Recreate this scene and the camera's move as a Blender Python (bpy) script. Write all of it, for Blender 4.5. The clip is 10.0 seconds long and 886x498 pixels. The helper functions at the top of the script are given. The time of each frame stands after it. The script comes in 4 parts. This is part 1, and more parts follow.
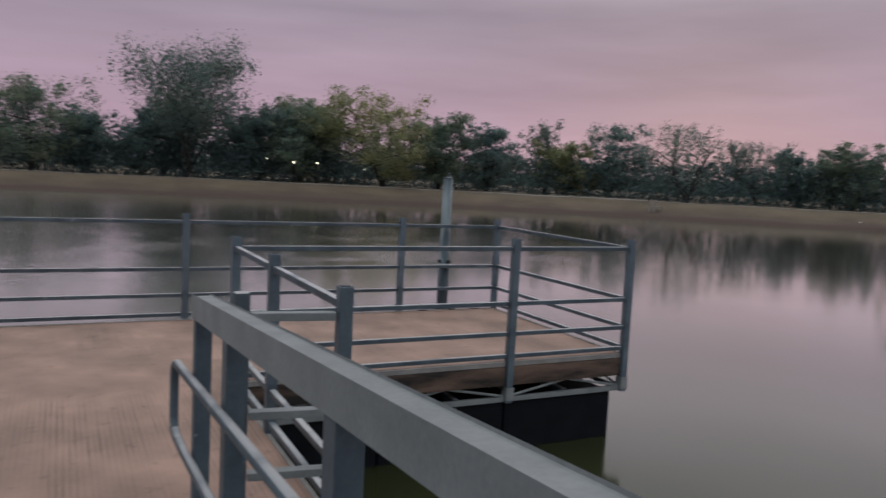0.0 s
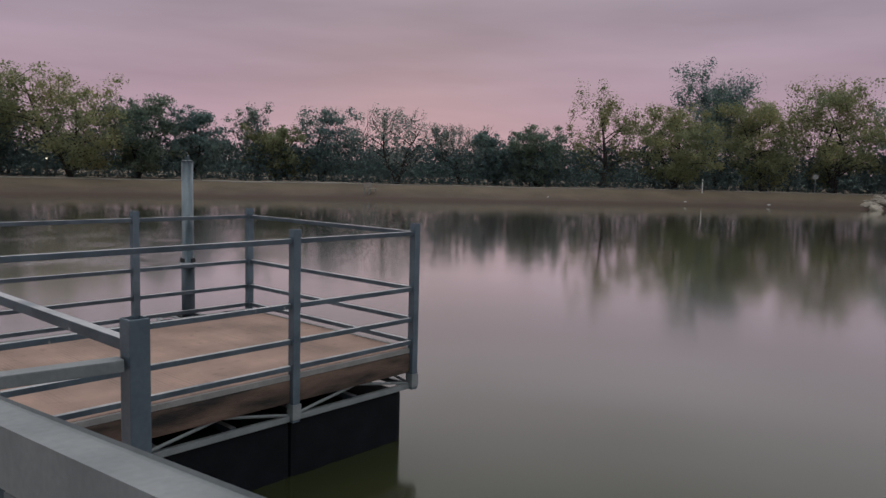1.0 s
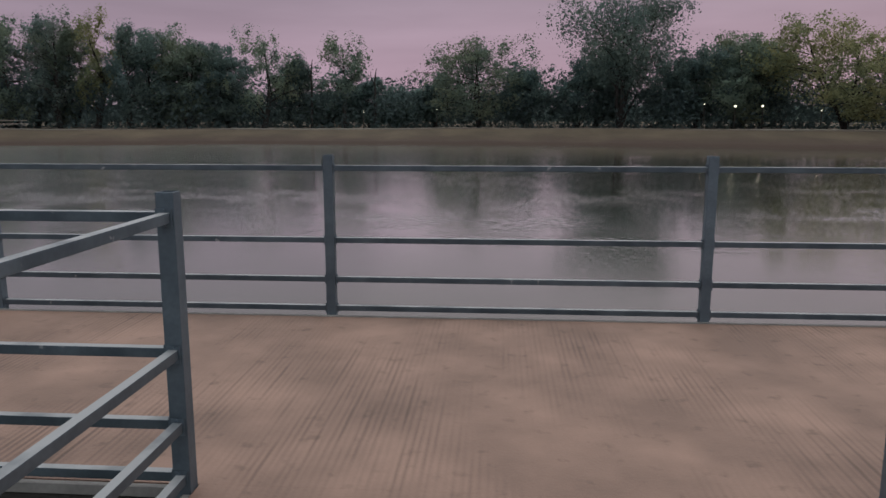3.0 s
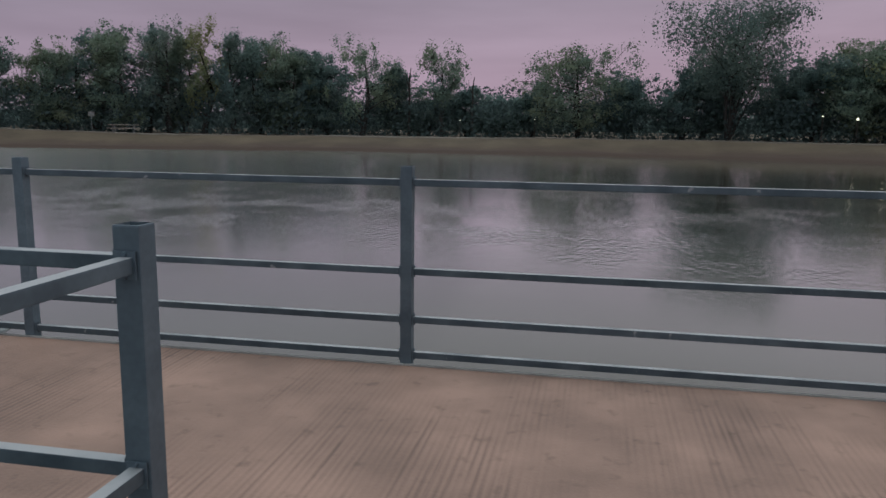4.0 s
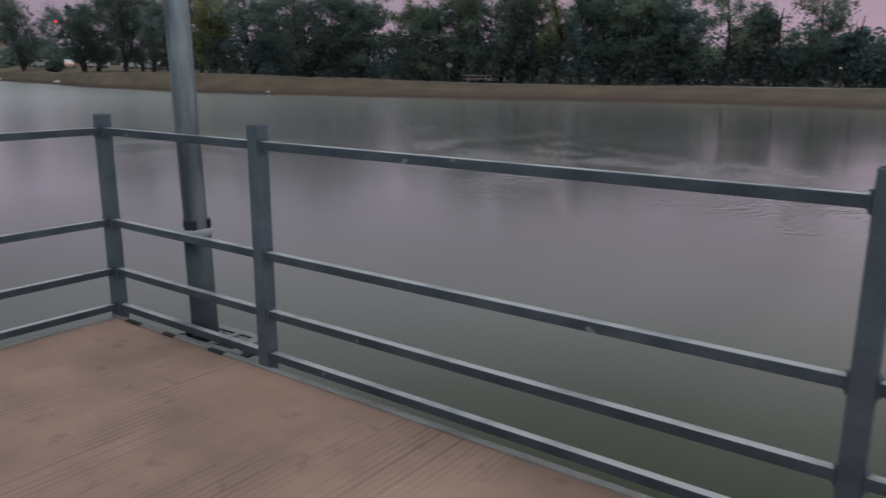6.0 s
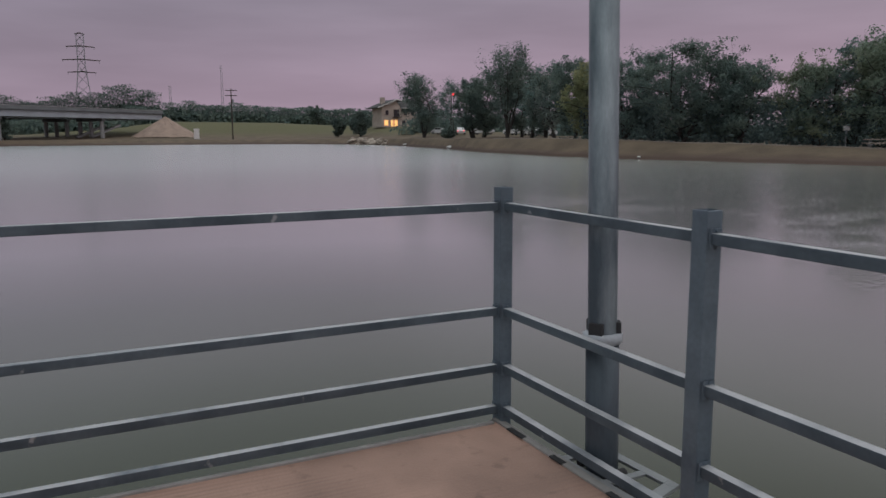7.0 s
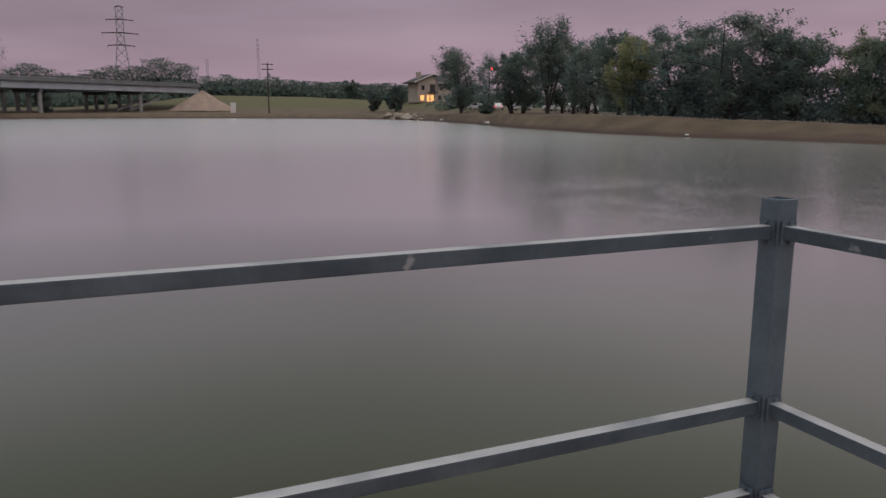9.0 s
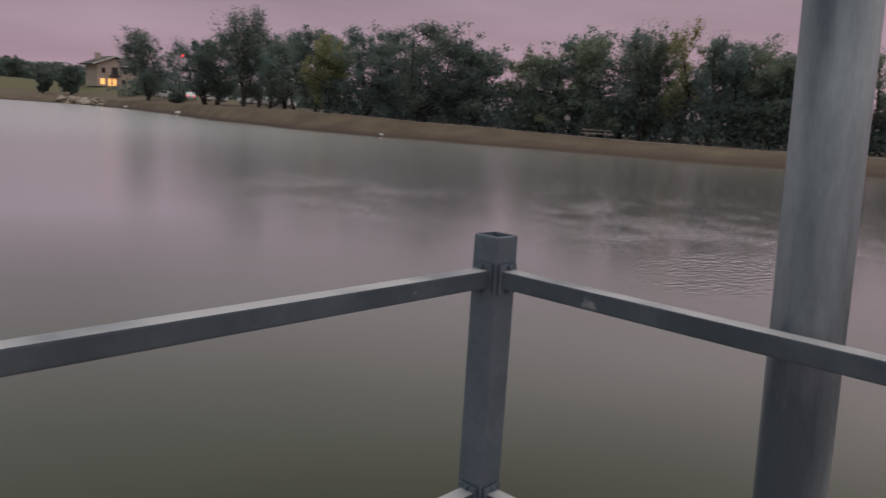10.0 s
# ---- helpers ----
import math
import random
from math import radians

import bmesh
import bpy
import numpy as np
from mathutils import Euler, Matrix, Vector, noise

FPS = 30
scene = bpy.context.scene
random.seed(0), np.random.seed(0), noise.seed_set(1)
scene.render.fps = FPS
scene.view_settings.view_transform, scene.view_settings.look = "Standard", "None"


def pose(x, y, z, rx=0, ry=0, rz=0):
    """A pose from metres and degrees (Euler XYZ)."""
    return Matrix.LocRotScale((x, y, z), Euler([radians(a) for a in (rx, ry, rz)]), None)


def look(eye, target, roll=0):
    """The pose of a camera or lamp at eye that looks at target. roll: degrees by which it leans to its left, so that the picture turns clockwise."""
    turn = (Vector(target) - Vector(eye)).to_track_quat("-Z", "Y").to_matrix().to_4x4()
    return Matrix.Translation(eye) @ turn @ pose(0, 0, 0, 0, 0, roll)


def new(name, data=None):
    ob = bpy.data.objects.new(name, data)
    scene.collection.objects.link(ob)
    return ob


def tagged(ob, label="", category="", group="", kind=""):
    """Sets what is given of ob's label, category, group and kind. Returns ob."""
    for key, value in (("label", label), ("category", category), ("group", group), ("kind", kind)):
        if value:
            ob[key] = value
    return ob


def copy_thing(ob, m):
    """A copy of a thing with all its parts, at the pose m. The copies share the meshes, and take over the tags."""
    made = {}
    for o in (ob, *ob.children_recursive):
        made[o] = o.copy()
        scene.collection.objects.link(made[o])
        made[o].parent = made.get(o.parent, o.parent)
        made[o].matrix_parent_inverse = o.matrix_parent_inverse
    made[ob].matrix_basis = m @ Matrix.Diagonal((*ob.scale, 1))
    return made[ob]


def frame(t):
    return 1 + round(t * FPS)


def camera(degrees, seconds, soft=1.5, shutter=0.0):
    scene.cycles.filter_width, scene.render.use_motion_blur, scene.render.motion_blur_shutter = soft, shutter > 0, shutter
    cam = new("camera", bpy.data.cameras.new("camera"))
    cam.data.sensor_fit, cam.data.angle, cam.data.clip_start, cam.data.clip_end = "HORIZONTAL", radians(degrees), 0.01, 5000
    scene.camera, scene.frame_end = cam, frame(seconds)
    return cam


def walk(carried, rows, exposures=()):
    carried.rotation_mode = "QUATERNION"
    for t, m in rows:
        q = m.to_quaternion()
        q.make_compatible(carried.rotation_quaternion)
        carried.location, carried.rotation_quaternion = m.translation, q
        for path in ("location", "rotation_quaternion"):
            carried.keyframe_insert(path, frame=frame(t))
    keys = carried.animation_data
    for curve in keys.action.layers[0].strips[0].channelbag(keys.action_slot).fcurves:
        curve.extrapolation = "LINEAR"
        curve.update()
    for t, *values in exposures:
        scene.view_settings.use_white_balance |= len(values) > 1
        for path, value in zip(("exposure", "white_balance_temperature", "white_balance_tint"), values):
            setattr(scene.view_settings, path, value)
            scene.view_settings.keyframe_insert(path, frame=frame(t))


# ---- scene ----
cam = camera(60.4, 10.0, soft=1.5, shutter=0.13)
EXPOSURES = [(0.0, 0.02, 6320, 7.5), (1.0, -0.02, 6420, 8), (1.5, 0.03, 6480, 12), (2.0, 0.02, 6500, 9.5), (2.5, -0.05, 6650, 9), (3.0, -0.08, 6420, 6.5), (4.5, -0.12, 6050, 1.5), (5.5, -0.13, 6130, 3), (7.0, -0.05, 6400, 7.5), (8.5, -0.05, 6690, 10.5), (10.0, 0.02, 6970, 14)]
PATH = [
    (0, (0.098, -5.853, 1.685), (0.998, -4.077, 1.491), 2.9),
    (0.5, (0.182, -5.216, 1.613), (1.602, -3.818, 1.444), 3.3),
    (1, (0.194, -4.73, 1.616), (1.683, -3.411, 1.412), 1.5),
    (1.5, (0.103, -4.297, 1.579), (1.446, -2.825, 1.413), 0.3),
    (2, (-0.035, -3.758, 1.532), (0.541, -1.851, 1.353), -0.7),
    (2.2, (-0.009, -3.496, 1.484), (0.167, -1.519, 1.237), -0.4),
    (2.5, (-0.07, -3.169, 1.406), (-0.145, -1.201, 1.054), 0.3),
    (2.6, (-0.08, -3.1, 1.396), (-0.183, -1.134, 1.039), -0.1),
    (3, (-0.117, -2.635, 1.408), (-0.263, -0.671, 1.062), 0.0),
    (3.2, (-0.143, -2.416, 1.364), (-0.358, -0.458, 1.016), 0.8),
    (4.3, (-0.281, -1.309, 1.387), (-0.7, 0.625, 1.077), 0.4),
    (4.5, (-0.27, -1.17, 1.409), (-0.706, 0.761, 1.104), 0.5),
    (5, (-0.472, -0.614, 1.341), (-0.915, 1.305, 0.994), 0.5),
    (5.5, (-0.698, -0.128, 1.344), (-1.33, 1.727, 0.946), -0.4),
    (5.7, (-0.822, 0.086, 1.367), (-1.673, 1.84, 0.923), 0.0),
    (6.8, (-1.8, 0.667, 1.382), (-3.509, 1.661, 1.081), -0.0),
    (7, (-1.964, 0.724, 1.379), (-3.735, 1.605, 1.085), -0.2),
    (7.5, (-2.415, 0.746, 1.376), (-4.21, 1.565, 1.05), -0.2),
    (8, (-2.815, 0.786, 1.382), (-4.695, 1.386, 1.06), -1.2),
    (8.5, (-3.232, 0.834, 1.375), (-5.098, 1.477, 1.05), -0.5),
    (9, (-3.532, 0.895, 1.371), (-5.331, 1.694, 1.015), 0.2),
    (9.5, (-3.79, 1.129, 1.366), (-5.46, 2.164, 0.99), 1.3),
    (10, (-4.033, 1.335, 1.382), (-5.387, 2.767, 1.039), 3.4),
]
walk(cam, [(t, look(eye, target, roll)) for t, eye, target, roll in PATH], EXPOSURES)

# ---- sky and light: an overcast dusk, pink where the sun has gone ----
def build_world():
    w = bpy.data.worlds.new("dusk_sky")
    scene.world = w
    w.use_nodes = True
    nt = w.node_tree
    nt.nodes.clear()
    out = nt.nodes.new("ShaderNodeOutputWorld")
    bg = nt.nodes.new("ShaderNodeBackground")
    tc = nt.nodes.new("ShaderNodeTexCoord")
    sep = nt.nodes.new("ShaderNodeSeparateXYZ")
    nt.links.new(tc.outputs["Generated"], sep.inputs[0])
    ramp = nt.nodes.new("ShaderNodeValToRGB")
    cr = ramp.color_ramp
    stops = ((0.0, (0.435, 0.298, 0.368)), (0.06, (0.415, 0.29, 0.36)), (0.20, (0.315, 0.258, 0.312)),
             (0.27, (0.48, 0.425, 0.475)), (0.42, (0.53, 0.53, 0.55)), (0.60, (0.78, 0.78, 0.79)), (1.0, (0.99, 1.02, 1.03)))
    while len(cr.elements) < len(stops):
        cr.elements.new(0.5)
    for e, (p, c) in zip(cr.elements, stops):
        e.position, e.color = p, (*c, 1)
    nt.links.new(sep.outputs["Z"], ramp.inputs[0])
    # long flat cloud streaks
    mp = nt.nodes.new("ShaderNodeMapping")
    mp.inputs["Scale"].default_value = (1.3, 1.3, 9.0)
    nt.links.new(tc.outputs["Generated"], mp.inputs[0])
    ns = nt.nodes.new("ShaderNodeTexNoise")
    ns.inputs["Scale"].default_value, ns.inputs["Detail"].default_value = 1.6, 5
    nt.links.new(mp.outputs[0], ns.inputs[0])
    cl = nt.nodes.new("ShaderNodeMapRange")
    cl.inputs[1].default_value, cl.inputs[2].default_value = 0.25, 0.75
    cl.inputs[3].default_value, cl.inputs[4].default_value = 0.78, 1.16
    nt.links.new(ns.outputs["Fac"], cl.inputs[0])
    # brighter towards the side where the sun went down
    dot = nt.nodes.new("ShaderNodeVectorMath")
    dot.operation = "DOT_PRODUCT"
    dot.inputs[1].default_value = (0.72, 0.69, 0.0)
    nt.links.new(tc.outputs["Generated"], dot.inputs[0])
    side = nt.nodes.new("ShaderNodeMapRange")
    side.inputs[1].default_value, side.inputs[2].default_value = -1.0, 1.0
    side.inputs[3].default_value, side.inputs[4].default_value = 0.0, 1.0
    nt.links.new(dot.outputs["Value"], side.inputs[0])
    light = cl.outputs[0]
    for lo, hi, dim, lit in ((0.04, 0.40, 0.80, 1.0), (0.40, 1.0, 1.0, 1.12)):
        bright = nt.nodes.new("ShaderNodeMapRange")
        for k, v in zip((1, 2, 3, 4), (lo, hi, dim, lit)):
            bright.inputs[k].default_value = v
        nt.links.new(side.outputs[0], bright.inputs[0])
        both = nt.nodes.new("ShaderNodeMath")
        both.operation = "MULTIPLY"
        nt.links.new(light, both.inputs[0])
        nt.links.new(bright.outputs[0], both.inputs[1])
        light = both.outputs[0]
    mul = nt.nodes.new("ShaderNodeVectorMath")
    mul.operation = "SCALE"
    hue = nt.nodes.new("ShaderNodeMix")
    hue.data_type = "VECTOR"
    hue.inputs[4].default_value, hue.inputs[5].default_value = (0.90, 1.0, 1.04), (1.03, 0.99, 1.0)
    nt.links.new(side.outputs[0], hue.inputs[0])
    tint = nt.nodes.new("ShaderNodeVectorMath")
    tint.operation = "MULTIPLY"
    nt.links.new(ramp.outputs[0], tint.inputs[0])
    nt.links.new(hue.outputs[1], tint.inputs[1])
    nt.links.new(tint.outputs[0], mul.inputs[0])
    nt.links.new(light, mul.inputs["Scale"])
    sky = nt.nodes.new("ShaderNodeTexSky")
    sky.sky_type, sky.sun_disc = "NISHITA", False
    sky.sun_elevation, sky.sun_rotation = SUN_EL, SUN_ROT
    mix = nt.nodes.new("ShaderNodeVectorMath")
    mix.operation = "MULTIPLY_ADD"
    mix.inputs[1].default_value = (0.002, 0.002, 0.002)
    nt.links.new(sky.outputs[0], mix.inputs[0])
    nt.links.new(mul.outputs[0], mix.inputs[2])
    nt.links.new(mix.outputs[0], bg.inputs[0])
    bg.inputs[1].default_value = SKY
    nt.links.new(bg.outputs[0], out.inputs[0])


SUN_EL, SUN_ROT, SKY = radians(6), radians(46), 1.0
build_world()
sun = new("sun", bpy.data.lights.new("sun", "SUN"))
sun.data.energy, sun.data.angle, sun.data.color = 0.12, radians(110), (1.0, 0.86, 0.86)
sun.matrix_world = look((40, 38, 35), (0, 0, 0))


# ---- materials ----
def material(name, base, other=None, rough=0.6, metal=0.0, scale=6.0, detail=5, bump=0.1, fine=80.0, stretch=(1, 1, 1),
             lo=0.35, hi=0.7, island=0.0, objvar=0.0, dist=0.01):
    """A surface whose colour wanders between two tones, with fine grain and relief."""
    m = bpy.data.materials.new(name)
    m.use_nodes = True
    nt = m.node_tree
    b = nt.nodes["Principled BSDF"]
    tc = nt.nodes.new("ShaderNodeTexCoord")
    mp = nt.nodes.new("ShaderNodeMapping")
    mp.inputs["Scale"].default_value = stretch
    nt.links.new(tc.outputs["Object"], mp.inputs[0])
    n1 = nt.nodes.new("ShaderNodeTexNoise")
    n1.inputs["Scale"].default_value, n1.inputs["Detail"].default_value = scale, detail
    nt.links.new(mp.outputs[0], n1.inputs[0])
    n2 = nt.nodes.new("ShaderNodeTexNoise")
    n2.inputs["Scale"].default_value, n2.inputs["Detail"].default_value = fine, 3
    nt.links.new(mp.outputs[0], n2.inputs[0])
    r = nt.nodes.new("ShaderNodeValToRGB")
    r.color_ramp.elements[0].position, r.color_ramp.elements[1].position = lo, hi
    r.color_ramp.elements[0].color = (*(other or [c * 0.72 for c in base]), 1)
    r.color_ramp.elements[1].color = (*base, 1)
    nt.links.new(n1.outputs["Fac"], r.inputs[0])
    col = r.outputs[0]
    g = nt.nodes.new("ShaderNodeMapRange")
    g.inputs[3].default_value, g.inputs[4].default_value = 0.8, 1.2
    nt.links.new(n2.outputs["Fac"], g.inputs[0])
    val = g.outputs[0]
    for amount, kind in ((island, "ShaderNodeNewGeometry"), (objvar, "ShaderNodeObjectInfo")):
        if amount:
            src = nt.nodes.new(kind)
            sock = src.outputs["Random Per Island"] if amount is island and kind.endswith("Geometry") else src.outputs["Random"]
            mr = nt.nodes.new("ShaderNodeMapRange")
            mr.inputs[3].default_value, mr.inputs[4].default_value = 1 - amount, 1 + amount
            nt.links.new(sock, mr.inputs[0])
            mm = nt.nodes.new("ShaderNodeMath")
            mm.operation = "MULTIPLY"
            nt.links.new(val, mm.inputs[0])
            nt.links.new(mr.outputs[0], mm.inputs[1])
            val = mm.outputs[0]
    sc = nt.nodes.new("ShaderNodeVectorMath")
    sc.operation = "SCALE"
    nt.links.new(col, sc.inputs[0])
    nt.links.new(val, sc.inputs["Scale"])
    nt.links.new(sc.outputs[0], b.inputs["Base Color"])
    b.inputs["Roughness"].default_value, b.inputs["Metallic"].default_value = rough, metal
    if bump:
        bp = nt.nodes.new("ShaderNodeBump")
        bp.inputs["Strength"].default_value, bp.inputs["Distance"].default_value = bump, dist
        nt.links.new(n2.outputs["Fac"], bp.inputs["Height"])
        nt.links.new(bp.outputs[0], b.inputs["Normal"])
    return m


def glow(name, colour, strength):
    m = bpy.data.materials.new(name)
    m.use_nodes = True
    b = m.node_tree.nodes["Principled BSDF"]
    b.inputs["Base Color"].default_value = (*colour, 1)
    b.inputs["Emission Color"].default_value = (*colour, 1)
    b.inputs["Emission Strength"].default_value = strength
    return m


GALV = material("galvanised_steel", (0.112, 0.142, 0.168), (0.060, 0.082, 0.102), rough=0.48, metal=0.3, scale=5, fine=55, bump=0.15, dist=0.002, objvar=0.1)
POST_ZINC = material("galvanised_post", (0.150, 0.190, 0.225), (0.084, 0.112, 0.140), rough=0.48, metal=0.3, scale=5, fine=55, bump=0.15, dist=0.002, objvar=0.1)
def skylit_tops(m, colour):
    """Skylight painted in as a paler tone on upward faces, in worn-looking patches."""
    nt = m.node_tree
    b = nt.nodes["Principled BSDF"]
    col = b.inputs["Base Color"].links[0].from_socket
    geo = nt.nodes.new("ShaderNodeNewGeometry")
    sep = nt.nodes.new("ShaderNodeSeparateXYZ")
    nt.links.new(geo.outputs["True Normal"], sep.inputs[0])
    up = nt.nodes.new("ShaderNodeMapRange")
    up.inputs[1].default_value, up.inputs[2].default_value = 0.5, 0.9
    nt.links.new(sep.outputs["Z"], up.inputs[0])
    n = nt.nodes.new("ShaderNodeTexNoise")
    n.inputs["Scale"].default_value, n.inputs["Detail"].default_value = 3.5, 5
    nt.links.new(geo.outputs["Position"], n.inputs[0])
    breakup = nt.nodes.new("ShaderNodeMapRange")
    breakup.inputs[1].default_value, breakup.inputs[2].default_value = 0.22, 0.52
    nt.links.new(n.outputs["Fac"], breakup.inputs[0])
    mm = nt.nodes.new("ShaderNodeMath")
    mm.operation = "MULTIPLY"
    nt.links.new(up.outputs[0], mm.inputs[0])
    nt.links.new(breakup.outputs[0], mm.inputs[1])
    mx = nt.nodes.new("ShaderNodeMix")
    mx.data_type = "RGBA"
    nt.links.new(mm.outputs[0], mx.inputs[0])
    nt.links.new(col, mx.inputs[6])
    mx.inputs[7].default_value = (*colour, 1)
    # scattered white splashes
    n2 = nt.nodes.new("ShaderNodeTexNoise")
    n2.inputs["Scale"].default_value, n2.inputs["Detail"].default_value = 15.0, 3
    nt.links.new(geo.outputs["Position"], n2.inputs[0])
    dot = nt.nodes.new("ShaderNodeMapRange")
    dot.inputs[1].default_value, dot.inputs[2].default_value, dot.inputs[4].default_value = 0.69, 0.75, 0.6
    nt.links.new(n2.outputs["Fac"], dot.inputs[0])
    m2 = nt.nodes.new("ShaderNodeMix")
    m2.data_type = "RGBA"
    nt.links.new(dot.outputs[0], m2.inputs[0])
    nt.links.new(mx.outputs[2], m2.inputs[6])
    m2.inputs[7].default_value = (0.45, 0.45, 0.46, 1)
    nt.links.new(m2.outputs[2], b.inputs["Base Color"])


skylit_tops(GALV, (0.46, 0.46, 0.47))
GALV_PALE = material("weathered_zinc", (0.275, 0.285, 0.288), (0.205, 0.218, 0.222), rough=0.55, metal=0.25, scale=5, fine=60, bump=0.12, dist=0.002)
PILE = material("zinc_pipe", (0.25, 0.285, 0.305), (0.062, 0.082, 0.098), rough=0.42, metal=0.4, scale=1.5, detail=6, fine=40, bump=0.12, dist=0.002, stretch=(5, 5, 1.1), lo=0.40, hi=0.64)
EDGE = material("edge_concrete", (0.36, 0.34, 0.325), (0.24, 0.225, 0.215), rough=0.8, scale=4, fine=50, bump=0.2, dist=0.003)
TIMBER = material("stained_timber", (0.165, 0.103, 0.076), (0.02, 0.016, 0.014), rough=0.85, scale=1.7, detail=7, fine=30, bump=0.6, stretch=(0.8, 4, 4), lo=0.40, hi=0.64)
# timber blackened to paint in the shade along apron sides and left edge
TIMBER_SHADED = material("shade_blackened_timber", (0.032, 0.026, 0.022), (0.012, 0.010, 0.009), rough=0.7, scale=1.7, detail=7, fine=30, bump=0.6, stretch=(0.8, 4, 4))
SHADED = (TIMBER_SHADED, "timber waler blackened to stand for shade")
FLOAT = material("black_plastic", (0.007, 0.009, 0.012), (0.004, 0.005, 0.007), rough=0.75, scale=4, fine=30, bump=0.1)
FLOAT.node_tree.nodes["Principled BSDF"].inputs["Specular IOR Level"].default_value = 0.15
SLEEVE = material("dull_sleeve_steel", (0.078, 0.098, 0.118), (0.042, 0.056, 0.07), rough=0.5, metal=0.3, scale=4, fine=40, bump=0.12, dist=0.002, stretch=(3, 3, 0.7))
COLLAR = material("white_plastic", (0.46, 0.48, 0.51), (0.32, 0.34, 0.37), rough=0.5, scale=9, bump=0.05)
RUBBER = material("dark_rubber", (0.03, 0.03, 0.032), rough=0.8, bump=0.1)
BARK = material("bark", (0.055, 0.047, 0.042), (0.03, 0.027, 0.025), rough=0.9, scale=4, fine=25, bump=0.6, stretch=(4, 4, 1))
def leaf_material(name, base, other):
    """Leaves that let a little light through, each spray of its own tone."""
    m = material(name, base, other, rough=0.7, scale=0.28, fine=6, bump=0, island=0.12, objvar=0.12)
    nt = m.node_tree
    b = nt.nodes["Principled BSDF"]
    b.inputs["Specular IOR Level"].default_value = 0.15
    tr = nt.nodes.new("ShaderNodeBsdfTranslucent")
    nt.links.new(b.inputs["Base Color"].links[0].from_socket, tr.inputs["Color"])
    mx = nt.nodes.new("ShaderNodeMixShader")
    mx.inputs[0].default_value = 0.58
    nt.links.new(b.outputs[0], mx.inputs[1])
    nt.links.new(tr.outputs[0], mx.inputs[2])
    nt.links.new(mx.outputs[0], nt.nodes["Material Output"].inputs[0])
    return m


LEAF = {
    # deep green is darkened to carry the weaker light on the left-hand wood
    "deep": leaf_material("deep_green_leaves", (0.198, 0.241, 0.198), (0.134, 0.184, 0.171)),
    "olive": leaf_material("olive_leaves", (0.369, 0.337, 0.171), (0.251, 0.284, 0.166)),
    "green": leaf_material("green_leaves", (0.294, 0.316, 0.209), (0.198, 0.268, 0.225)),
    "dark": leaf_material("dark_leaves", (0.219, 0.273, 0.230), (0.161, 0.230, 0.223)),
    "grey": leaf_material("grey_green_leaves", (0.289, 0.305, 0.251), (0.198, 0.257, 0.241)),
    # scrub leaves are darkened to paint in the shade below the trees
    "scrub": leaf_material("shade_toned_scrub_leaves", (0.120, 0.158, 0.150), (0.086, 0.120, 0.122)),
}
ROCK = material("limestone", (0.40, 0.34, 0.28), (0.25, 0.21, 0.17), rough=0.9, scale=2, fine=14, bump=0.5, dist=0.05, objvar=0.2)
GRAVEL = material("tan_slope_paving", (0.36, 0.265, 0.21), (0.28, 0.205, 0.165), rough=0.9, scale=0.5, fine=4, bump=0.3, dist=0.1)
CONCRETE = material("bridge_concrete", (0.30, 0.30, 0.30), (0.22, 0.22, 0.222), rough=0.85, scale=0.4, fine=4, bump=0.1)
PALE_BEAM = material("pale_beam_paint", (0.40, 0.44, 0.48), (0.32, 0.35, 0.385), rough=0.7, scale=0.3, fine=3, bump=0.1)
GIRDER = material("stained_parapet", (0.20, 0.215, 0.225), (0.15, 0.16, 0.168), rough=0.85, scale=0.3, fine=3, bump=0.1)
CONCRETE_DARK = material("girder_paint", (0.09, 0.093, 0.096), (0.07, 0.072, 0.075), rough=0.8, scale=0.4, fine=4, bump=0.1)
TRAIL = material("trail_concrete", (0.33, 0.28, 0.24), (0.25, 0.215, 0.185), rough=0.9, scale=0.6, fine=6, bump=0.2)
STUCCO = material("cream_stucco", (0.46, 0.39, 0.34), (0.38, 0.32, 0.275), rough=0.9, scale=0.6, fine=8, bump=0.1)
ROOF = material("dark_roof", (0.06, 0.055, 0.055), (0.04, 0.038, 0.038), rough=0.8, scale=1.0, fine=8, bump=0.2)
TRIM = material("white_trim", (0.72, 0.70, 0.68), (0.62, 0.6, 0.58), rough=0.6, scale=2, bump=0.05)
GLASS = material("dark_glass", (0.02, 0.022, 0.026), rough=0.1, scale=2, bump=0)
CARPAINT = material("white_car_paint", (0.72, 0.72, 0.72), (0.66, 0.66, 0.67), rough=0.25, scale=1, bump=0)
TYRE = material("tyre_rubber", (0.02, 0.02, 0.02), rough=0.85, bump=0.1)
STEEL_FAR = material("lattice_steel", (0.30, 0.31, 0.33), (0.24, 0.25, 0.27), rough=0.6, metal=0.2, scale=0.3, bump=0)
POLEWOOD = material("creosoted_pole", (0.07, 0.055, 0.045), (0.05, 0.04, 0.033), rough=0.9, scale=1, fine=8, bump=0.3)
WARM = glow("lit_window", (1.0, 0.52, 0.18), 1.0)
WHITE_LAMP = glow("white_lamp", (1.0, 0.9, 0.68), 2.0)
RED_LAMP = glow("red_lamp", (1.0, 0.03, 0.03), 1.6)


